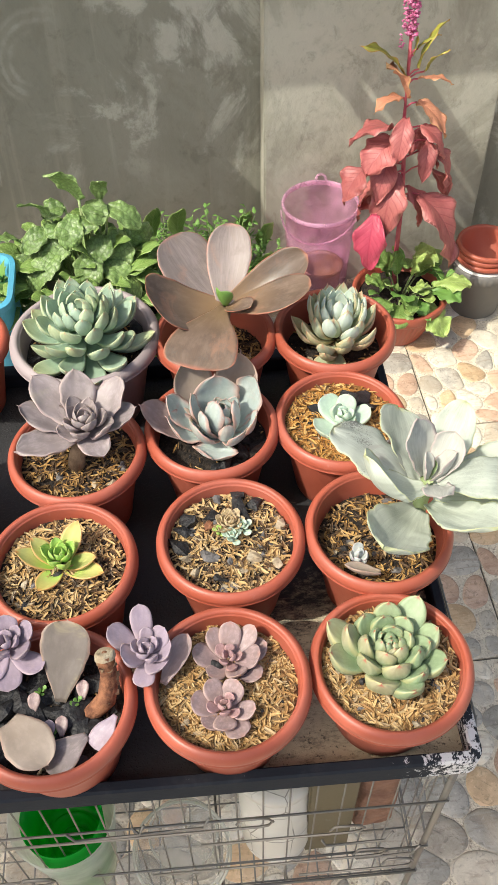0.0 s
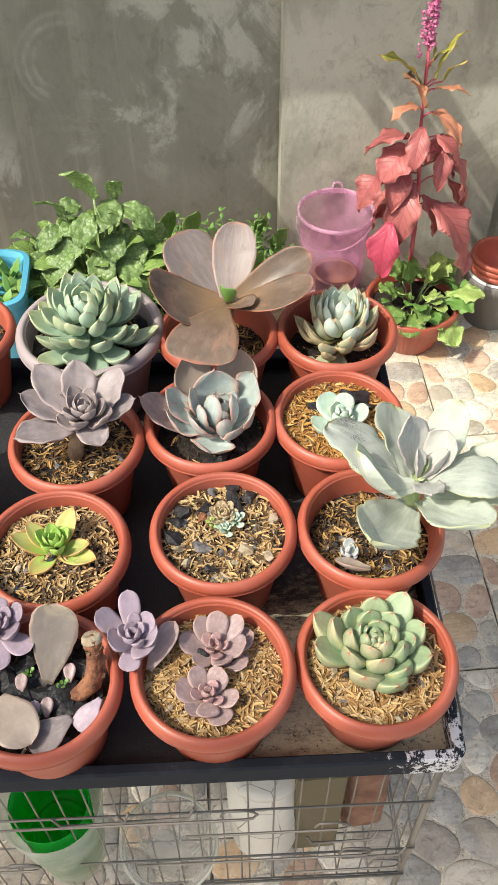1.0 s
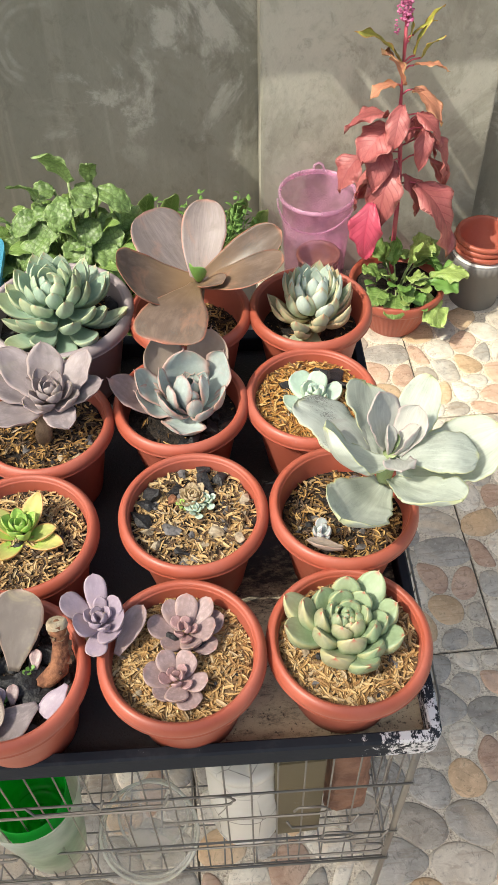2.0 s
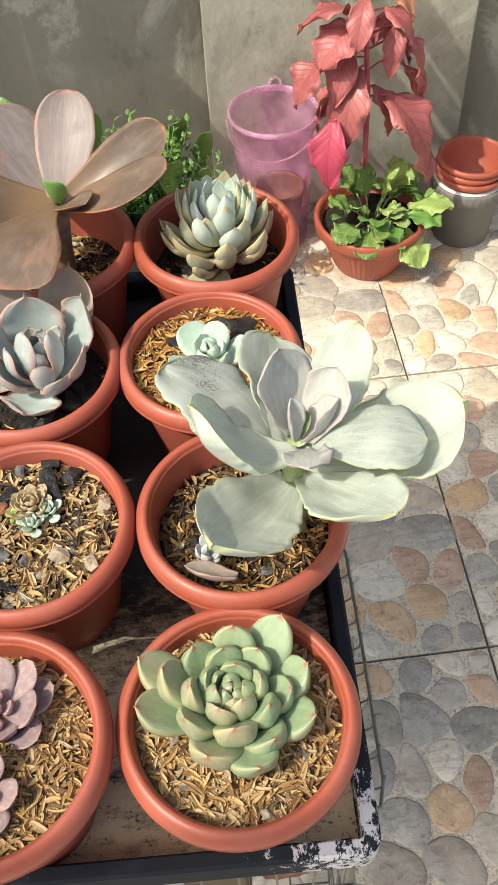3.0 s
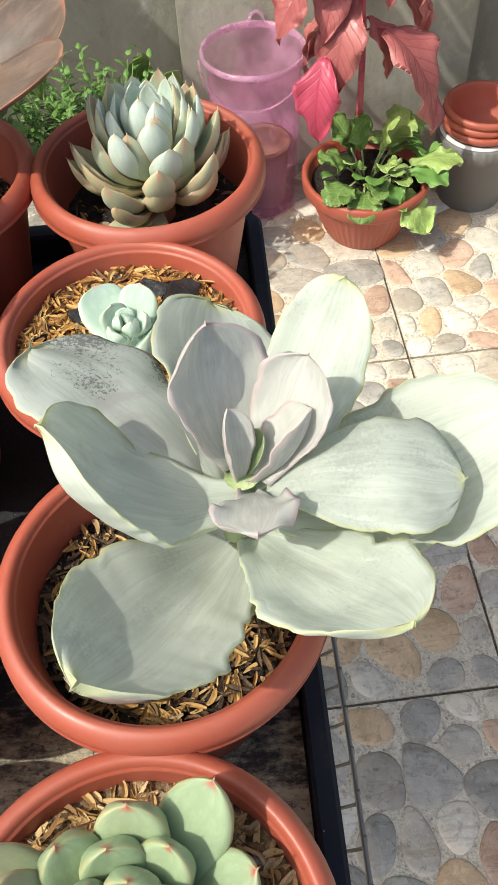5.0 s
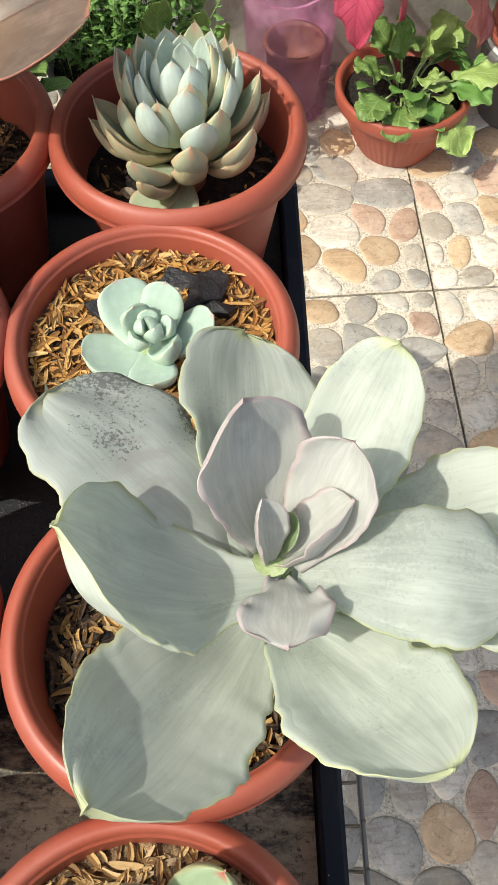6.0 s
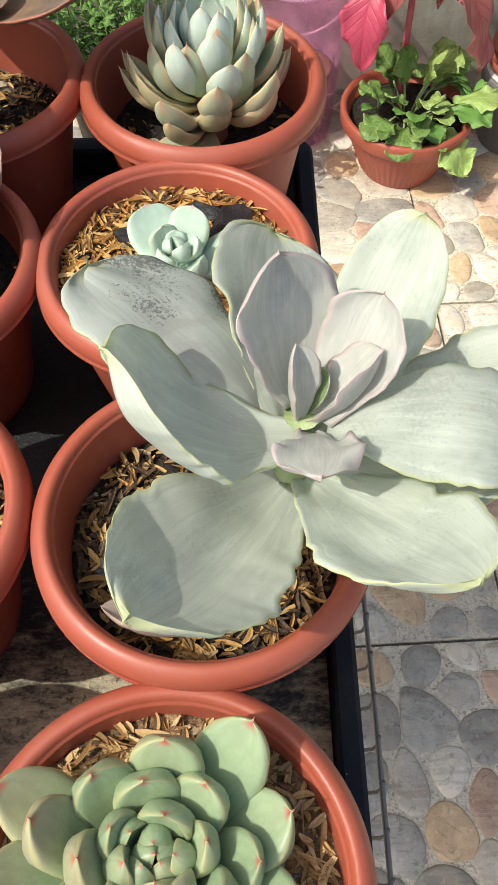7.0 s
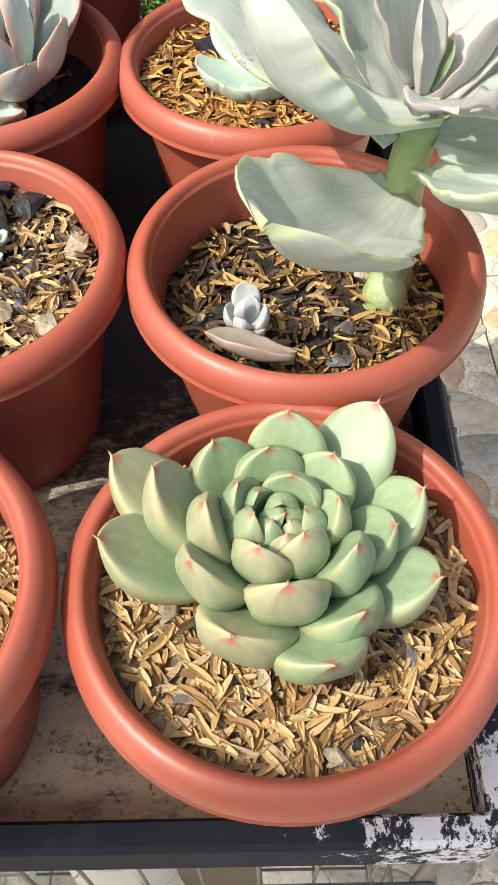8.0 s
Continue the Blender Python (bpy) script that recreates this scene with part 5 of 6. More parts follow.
# two dusky plum rosettes
thing, soil = potted("potted_plum_rosettes", -0.475, -0.243, (-0.4700, -0.2988), "terracotta plastic pot of straw husks with two dusky plum rosettes", 0.639, 1320, HUSK_FRESH, seed=31, grit=16, coal=3)
for k, (cx, cy, tips) in enumerate((
        (-0.472, -0.222, ((-0.485, -0.200, 0.660), (-0.468, -0.198, 0.664), (-0.501, -0.216, 0.656), (-0.489, -0.238, 0.653), (-0.465, -0.241, 0.655), (-0.447, -0.227, 0.660), (-0.449, -0.203, 0.662), (-0.448, -0.242, 0.650), (-0.440, -0.213, 0.650))),
        (-0.480, -0.263, ((-0.490, -0.244, 0.660), (-0.468, -0.247, 0.660), (-0.505, -0.256, 0.655), (-0.497, -0.277, 0.650), (-0.481, -0.283, 0.652), (-0.467, -0.288, 0.649), (-0.456, -0.270, 0.655))))):
    st = stem_part(thing, [(cx, cy, 0.628), (cx, cy, 0.644)], 0.004, STEM_BROWN)
    for j, tip in enumerate(tips):
        one_leaf(st, L_PLUM, (cx, cy, 0.642), tip, 0.0165 + 0.002 * (j % 3), bow=-0.10, cup=0.14, thick=0.006, shape=(0.36, 0.68, 2.5, 1.8), nu=12, nv=4, mucro=0.05, notch=0.02, seed=j + 5 * k)
    rosette(st, L_ROSY, (cx, cy, 0.646), 8, 0.014, 0.010, (84, 35), height=0.005, root=0.003, cup=0.2, thick=0.004, shape=SPOON, bow=-0.08, turn=30 + 50 * k, seed=32 + k, inner=0.4, mucro=0.05)
one_leaf(thing, L_PLUM, (-0.526, -0.238, 0.648), (-0.503, -0.205, 0.664), 0.019, cup=0.3, thick=0.005, shape=SPOON, nu=12, nv=4, name="fallen_leaf", label="loose pinkish leaf leaning on the rim")

# the mixed pot with fallen leaves, charcoal and a cut trunk
thing, soil = potted("potted_cuttings", -0.613, -0.250, (-0.6083, -0.3000), "terracotta pot of charcoal, fallen leaves, cut trunk and lilac rosettes", 0.633, 40, HUSK_OLD, seed=35, grit=14, coal=26)
bm = bmesh.new()
TRUNK = [Vector(v) for v in ((-0.5855, -0.2554, 0.636), (-0.5787, -0.2543, 0.641), (-0.5709, -0.2500, 0.647), (-0.5679, -0.2442, 0.656), (-0.5664, -0.2378, 0.666), (-0.5668, -0.2341, 0.676), (-0.5671, -0.2305, 0.684))]
rings = []
for i, (c, r) in enumerate(zip(TRUNK, (0.0060, 0.0072, 0.0080, 0.0072, 0.0066, 0.0070, 0.0073))):
    t = (TRUNK[min(i + 1, 6)] - TRUNK[max(i - 1, 0)]).normalized()
    e = t.cross(Vector((1, 0, 0))).normalized()
    f = t.cross(e)
    rings.append([bm.verts.new(c + (e * math.cos(k * 0.3927) + f * math.sin(k * 0.3927)) * r * (1 + 0.22 * noise.noise((k * 0.9, i * 0.8, 3)))) for k in range(16)])
for p, q in zip(rings, rings[1:]):
    for k in range(16):
        bm.faces.new((p[k], p[(k + 1) % 16], q[(k + 1) % 16], q[k]))
bm.faces.new(rings[0])
cap = bm.verts.new(TRUNK[-1] + Vector((0, 0.001, 0.001)))
for k in range(16):
    bm.faces.new((rings[-1][k], rings[-1][(k + 1) % 16], cap))
trunk = part("cut_trunk", bm, BARK, thing, "gnarled reddish brown cut trunk")
bm = bmesh.new()
rng = random.Random(77)
for j in range(16):      # thin strips that stand off the stem
    c = TRUNK[2 + j % 4].lerp(TRUNK[3 + j % 4], rng.random())
    a = rng.uniform(-2.6, 0.4)
    out = Vector((math.cos(a), math.sin(a), 0.2))
    leaf(bm, c + out * 0.0060, c + out * rng.uniform(0.0078, 0.0098) + Vector((0, 0, rng.choice((-1, 1)) * rng.uniform(0.004, 0.009))), rng.uniform(0.003, 0.006), cup=0.2, thick=0.0006, shape=OVATE, nu=5, nv=2, notch=0.15, seed=j, mucro=0.0)
tagged(part("loose_bark", bm, STEM_BROWN, trunk, smooth=False), "peeling brown bark flakes", kind="stuff")
bm = bmesh.new()
lathe(bm, [(0.0005, 0.0012), (0.0016, 0.0004), (0.0030, 0.0020), (0.0044, 0.0012), (0.0060, 0.0022), (0.0076, 0.0004), (0.0078, -0.004)], 0, 0, 24, 0.16, 4)
bmesh.ops.transform(bm, verts=bm.verts, matrix=Matrix.Translation(TRUNK[-1]) @ Euler((-0.55, 0.0, 0.0)).to_matrix().to_4x4())
part("cut_face", bm, PUMICE, trunk, "pale dry cut end")
for b, t, w, m, bow in (((-0.608, -0.244, 0.638), (-0.596, -0.197, 0.682), 0.040, L_DRY, -0.02), ((-0.646, -0.260, 0.647), (-0.614, -0.299, 0.652), 0.037, L_TAN, 0.06), ((-0.586, -0.277, 0.645), (-0.617, -0.299, 0.640), 0.028, L_MAUVE, 0.04), ((-0.563, -0.267, 0.653), (-0.581, -0.287, 0.642), 0.019, L_LILAC, 0.02)):
    one_leaf(soil, m, b, t, w, bow=bow, cup=0.12, thick=0.0045, shape=(0.22, 0.72, 2.9, 2.1) if w != 0.037 else (0.50, 0.56, 2.2, 2.0), nu=20, nv=6, notch=0.04, seed=int(-1000 * b[0]), label="greyish fallen leaf laid on the charcoal", name="fallen_leaf")
for x, y, size in ((-0.627, -0.252, 0.0125), (-0.597, -0.256, 0.0120), (-0.651, -0.235, 0.0130), (-0.613, -0.250, 0.0100), (-0.637, -0.234, 0.0115), (-0.582, -0.231, 0.0095), (-0.597, -0.233, 0.0085), (-0.585, -0.268, 0.0090), (-0.652, -0.250, 0.0110), (-0.652, -0.282, 0.0095)):
    bm = bmesh.new()
    chunk(bm, (x, y, 0.637), size, rng)
    part("charcoal", bm, CHARCOAL, soil, "black charcoal lump", smooth=False)
for x, y, m in ((-0.628, -0.246, L_PLUM), (-0.606, -0.268, L_PLUM), (-0.616, -0.270, L_LILAC), (-0.590, -0.240, L_PLUM)):
    one_leaf(soil, m, (x, y - 0.006, 0.641), (x + 0.001, y + 0.008, 0.648), 0.010, cup=0.3, thick=0.006, shape=SPOON, nu=10, nv=4, name="fallen_leaf", label="small pinkish fallen leaf on charcoal")
for j, (x, y) in enumerate(((-0.612, -0.272), (-0.594, -0.248), (-0.622, -0.236))):
    rosette(soil, L_FERN, (x, y, 0.641), 5, 0.006, 0.004, (70, 20), height=0.003, root=0.001, thick=0.0012, seed=60 + j, inner=0.5, nu=6)
for k, (cx, cy, cz, tips) in enumerate((
        (-0.648, -0.201, 0.654, ((-0.627, -0.190, 0.672), (-0.619, -0.225, 0.660), (-0.646, -0.238, 0.654), (-0.629, -0.213, 0.672), (-0.648, -0.182, 0.676), (-0.673, -0.209, 0.660), (-0.664, -0.187, 0.670), (-0.664, -0.228, 0.656))),
        (-0.536, -0.226, 0.664, ((-0.539, -0.194, 0.690), (-0.564, -0.208, 0.684), (-0.555, -0.231, 0.680), (-0.541, -0.252, 0.664), (-0.516, -0.228, 0.680), (-0.524, -0.242, 0.672), (-0.520, -0.214, 0.684))))):
    st = stem_part(thing, [(cx - 0.022 * k, cy - 0.006, 0.626), (cx - 0.01 * k, cy - 0.003, cz - 0.012), (cx, cy, cz)], 0.004, STEM_BROWN)
    for j, tip in enumerate(tips):
        one_leaf(st, L_LILAC, (cx, cy, cz), tip, 0.0175 + 0.002 * (j % 3), bow=-0.08, cup=0.15, thick=0.0065, shape=(0.34, 0.70, 2.6, 1.9), nu=14, nv=5, mucro=0.04, notch=0.02, seed=j + 3 * k)
    rosette(st, L_LILAC, (cx, cy, cz + 0.004), 9, 0.018, 0.012, (86, 45), height=0.006, root=0.003, cup=0.25, thick=0.005, shape=SPOON, turn=20 + k * 40, seed=36 + k, inner=0.4)

# far-left pot, mostly out of view
potted("potted_seedling_pot", -0.747, 0.178, (-0.7320, 0.1260), "terracotta plastic pot of dark soil at the tray edge", 0.630, 200, HUSK_OLD, seed=41)
potted("potted_seedling_pot", -0.745, -0.020, (-0.7420, -0.0660), "terracotta plastic pot of dark soil at the tray edge", 0.630, 200, HUSK_OLD, seed=42)

# ---- behind the trolley ----
def ribbed(bm, cx, cy, rows, n, ribs, depth, lo, hi):
    """A turned wall whose rows between lo and hi carry upright ribs."""
    rings = []
    for r, z in rows:
        rings.append([bm.verts.new((cx + (r + (depth * (0.5 + 0.5 * math.cos(ribs * 2 * math.pi * k / n)) if lo < z < hi else 0)) * math.cos(2 * math.pi * k / n),
                                    cy + (r + (depth * (0.5 + 0.5 * math.cos(ribs * 2 * math.pi * k / n)) if lo < z < hi else 0)) * math.sin(2 * math.pi * k / n), z)) for k in range(n)])
    for a, b in zip(rings, rings[1:]):
        for k in range(n):
            bm.faces.new((a[k], a[(k + 1) % n], b[(k + 1) % n], b[k]))


def herb_leaf(parent, material, base, tip, width, name="leaf", label="", **kw):
    args = dict(bow=0.06, cup=0.1, thick=0.0012, shape=(0.10, 0.42, 2.0, 1.5), nu=14, nv=5, wave=0.12, mucro=0.02, fold=0.12)
    args.update(kw)
    return one_leaf(parent, material, base, tip, width, name=name, label=label, **args)


# ribbed bowl with lettuce
PX, PY = -0.012, 0.788
planter = empty("ribbed_planter", (PX, PY, 0), "ribbed terracotta bowl planter with lettuce and weeds", "planter")
bm = bmesh.new()
ribbed(bm, PX, PY, [(0.008, 0.003), (0.052, 0.003), (0.056, 0.0), (0.058, 0.004), (0.061, 0.012), (0.088, 0.082), (0.0895, 0.085), (0.0965, 0.086), (0.0990, 0.090), (0.1005, 0.108), (0.0985, 0.112), (0.093, 0.112), (0.089, 0.106), (0.083, 0.085), (0.008, 0.080)], 192, 48, 0.0022, 0.008, 0.083)
part("bowl", bm, TERRACOTTA, planter)
part("soil", soil_mesh(PX, PY, 0.085, 0.094, 77), SOIL, planter, "dark potting soil")
rng = random.Random(5)
for tip, w, mat_, bow in (
        ((0.062, 0.640, 0.060), 0.052, L_LETTUCE, 0.12), ((0.128, 0.712, 0.132), 0.040, L_LETTUCE, 0.05), ((0.058, 0.780, 0.190), 0.048, L_LETTUCE, 0.02),
        ((-0.082, 0.668, 0.110), 0.042, L_HERB, 0.10), ((-0.040, 0.640, 0.092), 0.046, L_HERB, 0.12), ((-0.030, 0.760, 0.205), 0.040, L_HERB, 0.0),
        ((-0.090, 0.735, 0.150), 0.040, L_HERB, 0.06), ((0.020, 0.690, 0.160), 0.036, L_LETTUCE, 0.05), ((0.090, 0.800, 0.160), 0.036, L_LETTUCE, 0.05),
        ((-0.010, 0.660, 0.128), 0.030, L_HERB, 0.08), ((0.030, 0.740, 0.210), 0.030, L_LETTUCE, 0.0), ((-0.060, 0.790, 0.190), 0.042, L_HERB, 0.0),
        ((0.100, 0.680, 0.118), 0.034, L_FERN, 0.10), ((0.018, 0.655, 0.110), 0.034, L_FERN, 0.10), ((-0.055, 0.700, 0.165), 0.036, L_HERB, 0.03)):
    tip = Vector((tip[0], tip[1] + 0.045, tip[2] * 0.9 + 0.012))
    b = Vector((PX + (tip.x - PX) * 0.15, PY + (tip.y - PY) * 0.15, 0.096))
    joint = b.lerp(tip, 0.38) + Vector((0, 0, 0.012))
    bm = bmesh.new()
    tube(bm, [b, b.lerp(joint, 0.5) + Vector((0, 0, 0.006)), joint], 0.0016, 6)
    stalk = part("stalk", bm, STEM_GREEN, planter)
    herb_leaf(stalk, mat_, joint, tip, w * 1.2, bow=bow + 0.08, seed=rng.randint(0, 99), wave=0.26, shape=(0.30, 0.55, 2.5, 2.0), cup=-0.08, notch=0.24, nu=24, nv=6)
for j in range(20):
    a, r = rng.uniform(0, 6.28), 0.082 * math.sqrt(rng.random())
    b = Vector((PX + r * math.cos(a), PY + r * math.sin(a), rng.uniform(0.10, 0.165 - 0.4 * r)))
    d = Vector((math.cos(a + rng.uniform(-1, 1)), math.sin(a + rng.uniform(-1, 1)) - 0.3, rng.uniform(-0.1, 0.7))).normalized()
    herb_leaf(planter, rng.choice((L_LETTUCE, L_HERB, L_FERN)), b, b + d * rng.uniform(0.024, 0.044), rng.uniform(0.018, 0.030), bow=0.12, shape=(0.30, 0.52, 2.4, 1.9), nu=10, nv=4, notch=0.10, seed=j)
# feathery weed at the bowl's side
for j in range(26):
    a = rng.uniform(0, 6.28)
    b = Vector((0.075 + rng.uniform(-0.012, 0.012), 0.795 + rng.uniform(-0.02, 0.02), 0.10 + rng.uniform(0, 0.05)))
    herb_leaf(planter, L_FERN, b, b + Vector((math.cos(a) * 0.022, math.sin(a) * 0.022, rng.uniform(0.0, 0.02))), 0.011, nu=6, nv=2, seed=j, name="weed_leaf")

# red amaranth in the bowl
amaranth = empty("amaranth_plant", (-0.020, 0.805, 0.09), "tall red amaranth with drooping crimson leaves and a magenta plume", "plant")
SPINE = [Vector(v) for v in ((-0.020, 0.805, 0.085), (-0.023, 0.815, 0.18), (-0.022, 0.828, 0.31), (-0.029, 0.834, 0.40), (-0.036, 0.838, 0.47), (-0.040, 0.840, 0.57), (-0.043, 0.840, 0.64))]
stem_part(amaranth, SPINE, 0.0052, STEM_RED, 0.55, "crimson ribbed stalk")


def spine(z):
    for a, b in zip(SPINE, SPINE[1:]):
        if a.z <= z <= b.z:
            return a.lerp(b, (z - a.z) / (b.z - a.z))
    return SPINE[-1]


for joint, tip, w, mat_ in (
        ((-0.044, 0.840, 0.550), (-0.130, 0.820, 0.618), 0.025, L_OLIVE), ((-0.037, 0.840, 0.510), (-0.077, 0.830, 0.578), 0.035, L_ORANGE), ((-0.047, 0.835, 0.513), (-0.099, 0.810, 0.503), 0.022, L_ORANGE),
        ((-0.057, 0.830, 0.457), (-0.135, 0.810, 0.446), 0.049, L_RED), ((-0.056, 0.820, 0.439), (-0.110, 0.790, 0.388), 0.056, L_RED), ((-0.106, 0.810, 0.393), (-0.144, 0.790, 0.337), 0.049, L_RED),
        ((-0.038, 0.820, 0.480), (-0.055, 0.785, 0.411), 0.033, L_RED), ((-0.044, 0.815, 0.374), (-0.068, 0.775, 0.256), 0.053, L_RED), ((-0.017, 0.835, 0.502), (0.031, 0.800, 0.452), 0.033, L_ORANGE),
        ((-0.006, 0.850, 0.432), (-0.018, 0.830, 0.398), 0.019, L_RED), ((0.014, 0.830, 0.430), (0.003, 0.800, 0.359), 0.028, L_RED), ((0.033, 0.845, 0.404), (0.060, 0.830, 0.312), 0.039, L_RED),
        ((0.005, 0.810, 0.326), (0.072, 0.760, 0.195), 0.073, L_RED), ((-0.020, 0.840, 0.561), (0.015, 0.830, 0.647), 0.016, L_OLIVE), ((-0.009, 0.840, 0.556), (0.022, 0.820, 0.600), 0.014, L_OLIVE),
        ((-0.021, 0.835, 0.546), (0.033, 0.810, 0.546), 0.018, L_ORANGE), ((-0.027, 0.840, 0.597), (0.006, 0.830, 0.623), 0.011, L_OLIVE), ((-0.034, 0.840, 0.587), (-0.040, 0.840, 0.644), 0.009, L_OLIVE),
        ((-0.045, 0.870, 0.304), (-0.094, 0.870, 0.259), 0.047, L_RED), ((0.018, 0.870, 0.438), (0.009, 0.860, 0.385), 0.029, L_RED), ((-0.086, 0.780, 0.309), (-0.095, 0.755, 0.199), 0.050, L_PINKRED),
        ((0.010, 0.840, 0.370), (0.075, 0.850, 0.270), 0.040, L_RED), ((-0.020, 0.845, 0.420), (0.048, 0.860, 0.350), 0.036, L_RED), ((-0.046, 0.830, 0.352), (-0.100, 0.860, 0.245), 0.045, L_RED),
        ((-0.015, 0.830, 0.334), (0.010, 0.800, 0.262), 0.034, L_RED), ((-0.060, 0.825, 0.400), (-0.085, 0.785, 0.330), 0.038, L_RED), ((-0.005, 0.835, 0.455), (0.042, 0.815, 0.400), 0.034, L_RED)):
    joint, tip = Vector(joint), Vector(tip)
    s = spine(max(0.12, joint.z - 0.012))
    bm = bmesh.new()
    tube(bm, [s, s.lerp(joint, 0.5) + Vector((0, 0, 0.004)), joint], 0.0016, 6)
    petiole = part("petiole", bm, STEM_RED, amaranth)
    herb_leaf(petiole, mat_, joint, tip, w * (1.32 if tip.z < 0.49 else 1.65), bow=0.16 if tip.z < joint.z else 0.10, cup=-0.10, roll=(int(joint.z * 3700) % 36) - 18, fold=0.20, wave=0.20, shape=(0.26, 0.38, 1.75, 1.15), nu=26, nv=7, seed=int(joint.z * 1000), mucro=0.16, notch=0.05)
bm = bmesh.new()
rng = random.Random(12)
for j in range(420):
    k = rng.random()
    z = 0.618 + 0.16 * k
    a, r = rng.uniform(0, 6.28), (0.013 - 0.008 * k) * rng.uniform(0.2, 1)
    lump(bm, (-0.043 + r * math.cos(a), 0.840 + r * math.sin(a), z), rng.uniform(0.002, 0.0042), rng)
for j in range(40):
    k = rng.random()
    a, r = rng.uniform(0, 6.28), 0.005 * rng.uniform(0.3, 1)
    lump(bm, (-0.058 + r * math.cos(a), 0.836 + r * math.sin(a), 0.592 + 0.09 * k), rng.uniform(0.0018, 0.0032), rng)
part("flower_plume", bm, PLUME, amaranth, "magenta plume of tiny flowers", smooth=False)

# pink bucket with a brown pot inside
BX, BY = -0.171, 0.888
bucket = empty("pink_bucket", (BX, BY, 0), "pink translucent plastic bucket holding a pot, on the tiles", "bucket")
bm = bmesh.new()
lathe(bm, [(r, z * 1.09) for r, z in ((0.008, 0.003), (0.055, 0.003), (0.058, 0.0), (0.0605, 0.004), (0.0700, 0.175), (0.0712, 0.178), (0.0704, 0.182), (0.0716, 0.186), (0.0708, 0.190), (0.0725, 0.238), (0.0765, 0.240), (0.0775, 0.246), (0.0755, 0.250), (0.0725, 0.247), (0.0705, 0.236), (0.0685, 0.19), (0.0580, 0.006), (0.008, 0.006))], BX, BY, 80)
part("bucket_wall", bm, PINKPL, bucket)
bm = bmesh.new()
lathe(bm, [(0.0745, 0.2625), (0.0785, 0.2635), (0.0800, 0.268), (0.0785, 0.2725), (0.0755, 0.2735), (0.0735, 0.269), (0.0745, 0.2625)], BX, BY, 80)
part("bucket_rim", bm, PINKRIM, bucket, "pink rolled rim")
for a in (80,):
    bm = bmesh.new()
    ca, sa = math.cos(radians(a)), math.sin(radians(a))
    tube(bm, [(BX + 0.076 * ca - 0.012 * sa, BY + 0.076 * sa + 0.012 * ca, 0.268), (BX + 0.079 * ca - 0.008 * sa, BY + 0.079 * sa + 0.008 * ca, 0.281), (BX + 0.080 * ca, BY + 0.080 * sa, 0.285), (BX + 0.079 * ca + 0.008 * sa, BY + 0.079 * sa - 0.008 * ca, 0.281), (BX + 0.076 * ca + 0.012 * sa, BY + 0.076 * sa - 0.012 * ca, 0.268)], 0.0030, 8)
    part("bucket_ear", bm, PINKRIM, bucket)
bm = bmesh.new()
tube(bm, [(BX + 0.082 * math.cos(radians(a)), BY - 0.01 + 0.010 * math.sin(radians(a)), 0.267 - 0.10 * math.sin(radians(a))) for a in range(180, -1, -12)], 0.0022, 8)
part("bail_handle", bm, PINKRIM, bucket)
inner_pot = empty("brown_pot", (BX + 0.008, BY, 0.006), "brown plastic pot with soil standing inside the pink bucket", "pot")
bm = bmesh.new()
lathe(bm, [(0.008, 0.008), (0.036, 0.007), (0.044, 0.110), (0.047, 0.111), (0.047, 0.117), (0.042, 0.117), (0.040, 0.110), (0.036, 0.075), (0.008, 0.070)], BX + 0.008, BY, 48)
part("pot", bm, plastic("brown_plastic", (0.27, 0.15, 0.075), 0.5), inner_pot)

# nested pots in a grey pot
SX, SY = 0.181, 0.845
stack = empty("grey_plastic_pot", (SX, SY, 0), "dark grey plastic pot with a moulded band, standing on tiles", "pot")
bm = bmesh.new()
ribbed(bm, SX, SY, [(0.008, 0.004), (0.048, 0.003), (0.050, 0.0), (0.052, 0.003), (0.0625, 0.098), (0.0650, 0.100), (0.0665, 0.1015), (0.0680, 0.124), (0.0660, 0.128), (0.062, 0.127), (0.058, 0.10), (0.008, 0.01)], 144, 36, 0.0018, 0.1012, 0.125)
part("pot_wall", bm, GREYPOT, stack)
for j, (z, mat_, lab) in enumerate(((0.131, WHITEPL, "pale plastic pot nested in the grey pot"), (0.147, TERRACOTTA, "terracotta plastic pot nested in the stack"), (0.160, TERRACOTTA, "terracotta plastic pot nested in the stack"), (0.173, TERRACOTTA, "empty terracotta plastic pot on top of the stack"))):
    t = empty("nested_pot", (SX, SY, z), lab, "pot", "nested pots in the grey pot")
    bm = bmesh.new()
    r = 0.0645 - 0.0004 * j
    prof = [(0.040, z - 0.092), (0.044, z - 0.090), (r - 0.0095, z - 0.0125), (r - 0.003, z - 0.0118)]
    prof += [(r - 0.0048 + 0.0048 * math.cos(radians(a)), z - 0.0055 + 0.0055 * math.sin(radians(a))) for a in range(-40, 166, 25)]
    prof += [(r - 0.0115, z - 0.012), (0.040, z - 0.086), (0.008, z - 0.085)]
    lathe(bm, prof, SX + 0.0012 * math.sin(j * 2.1), SY + 0.001 * math.cos(j * 3), 72)
    part("pot_wall", bm, mat_, t)

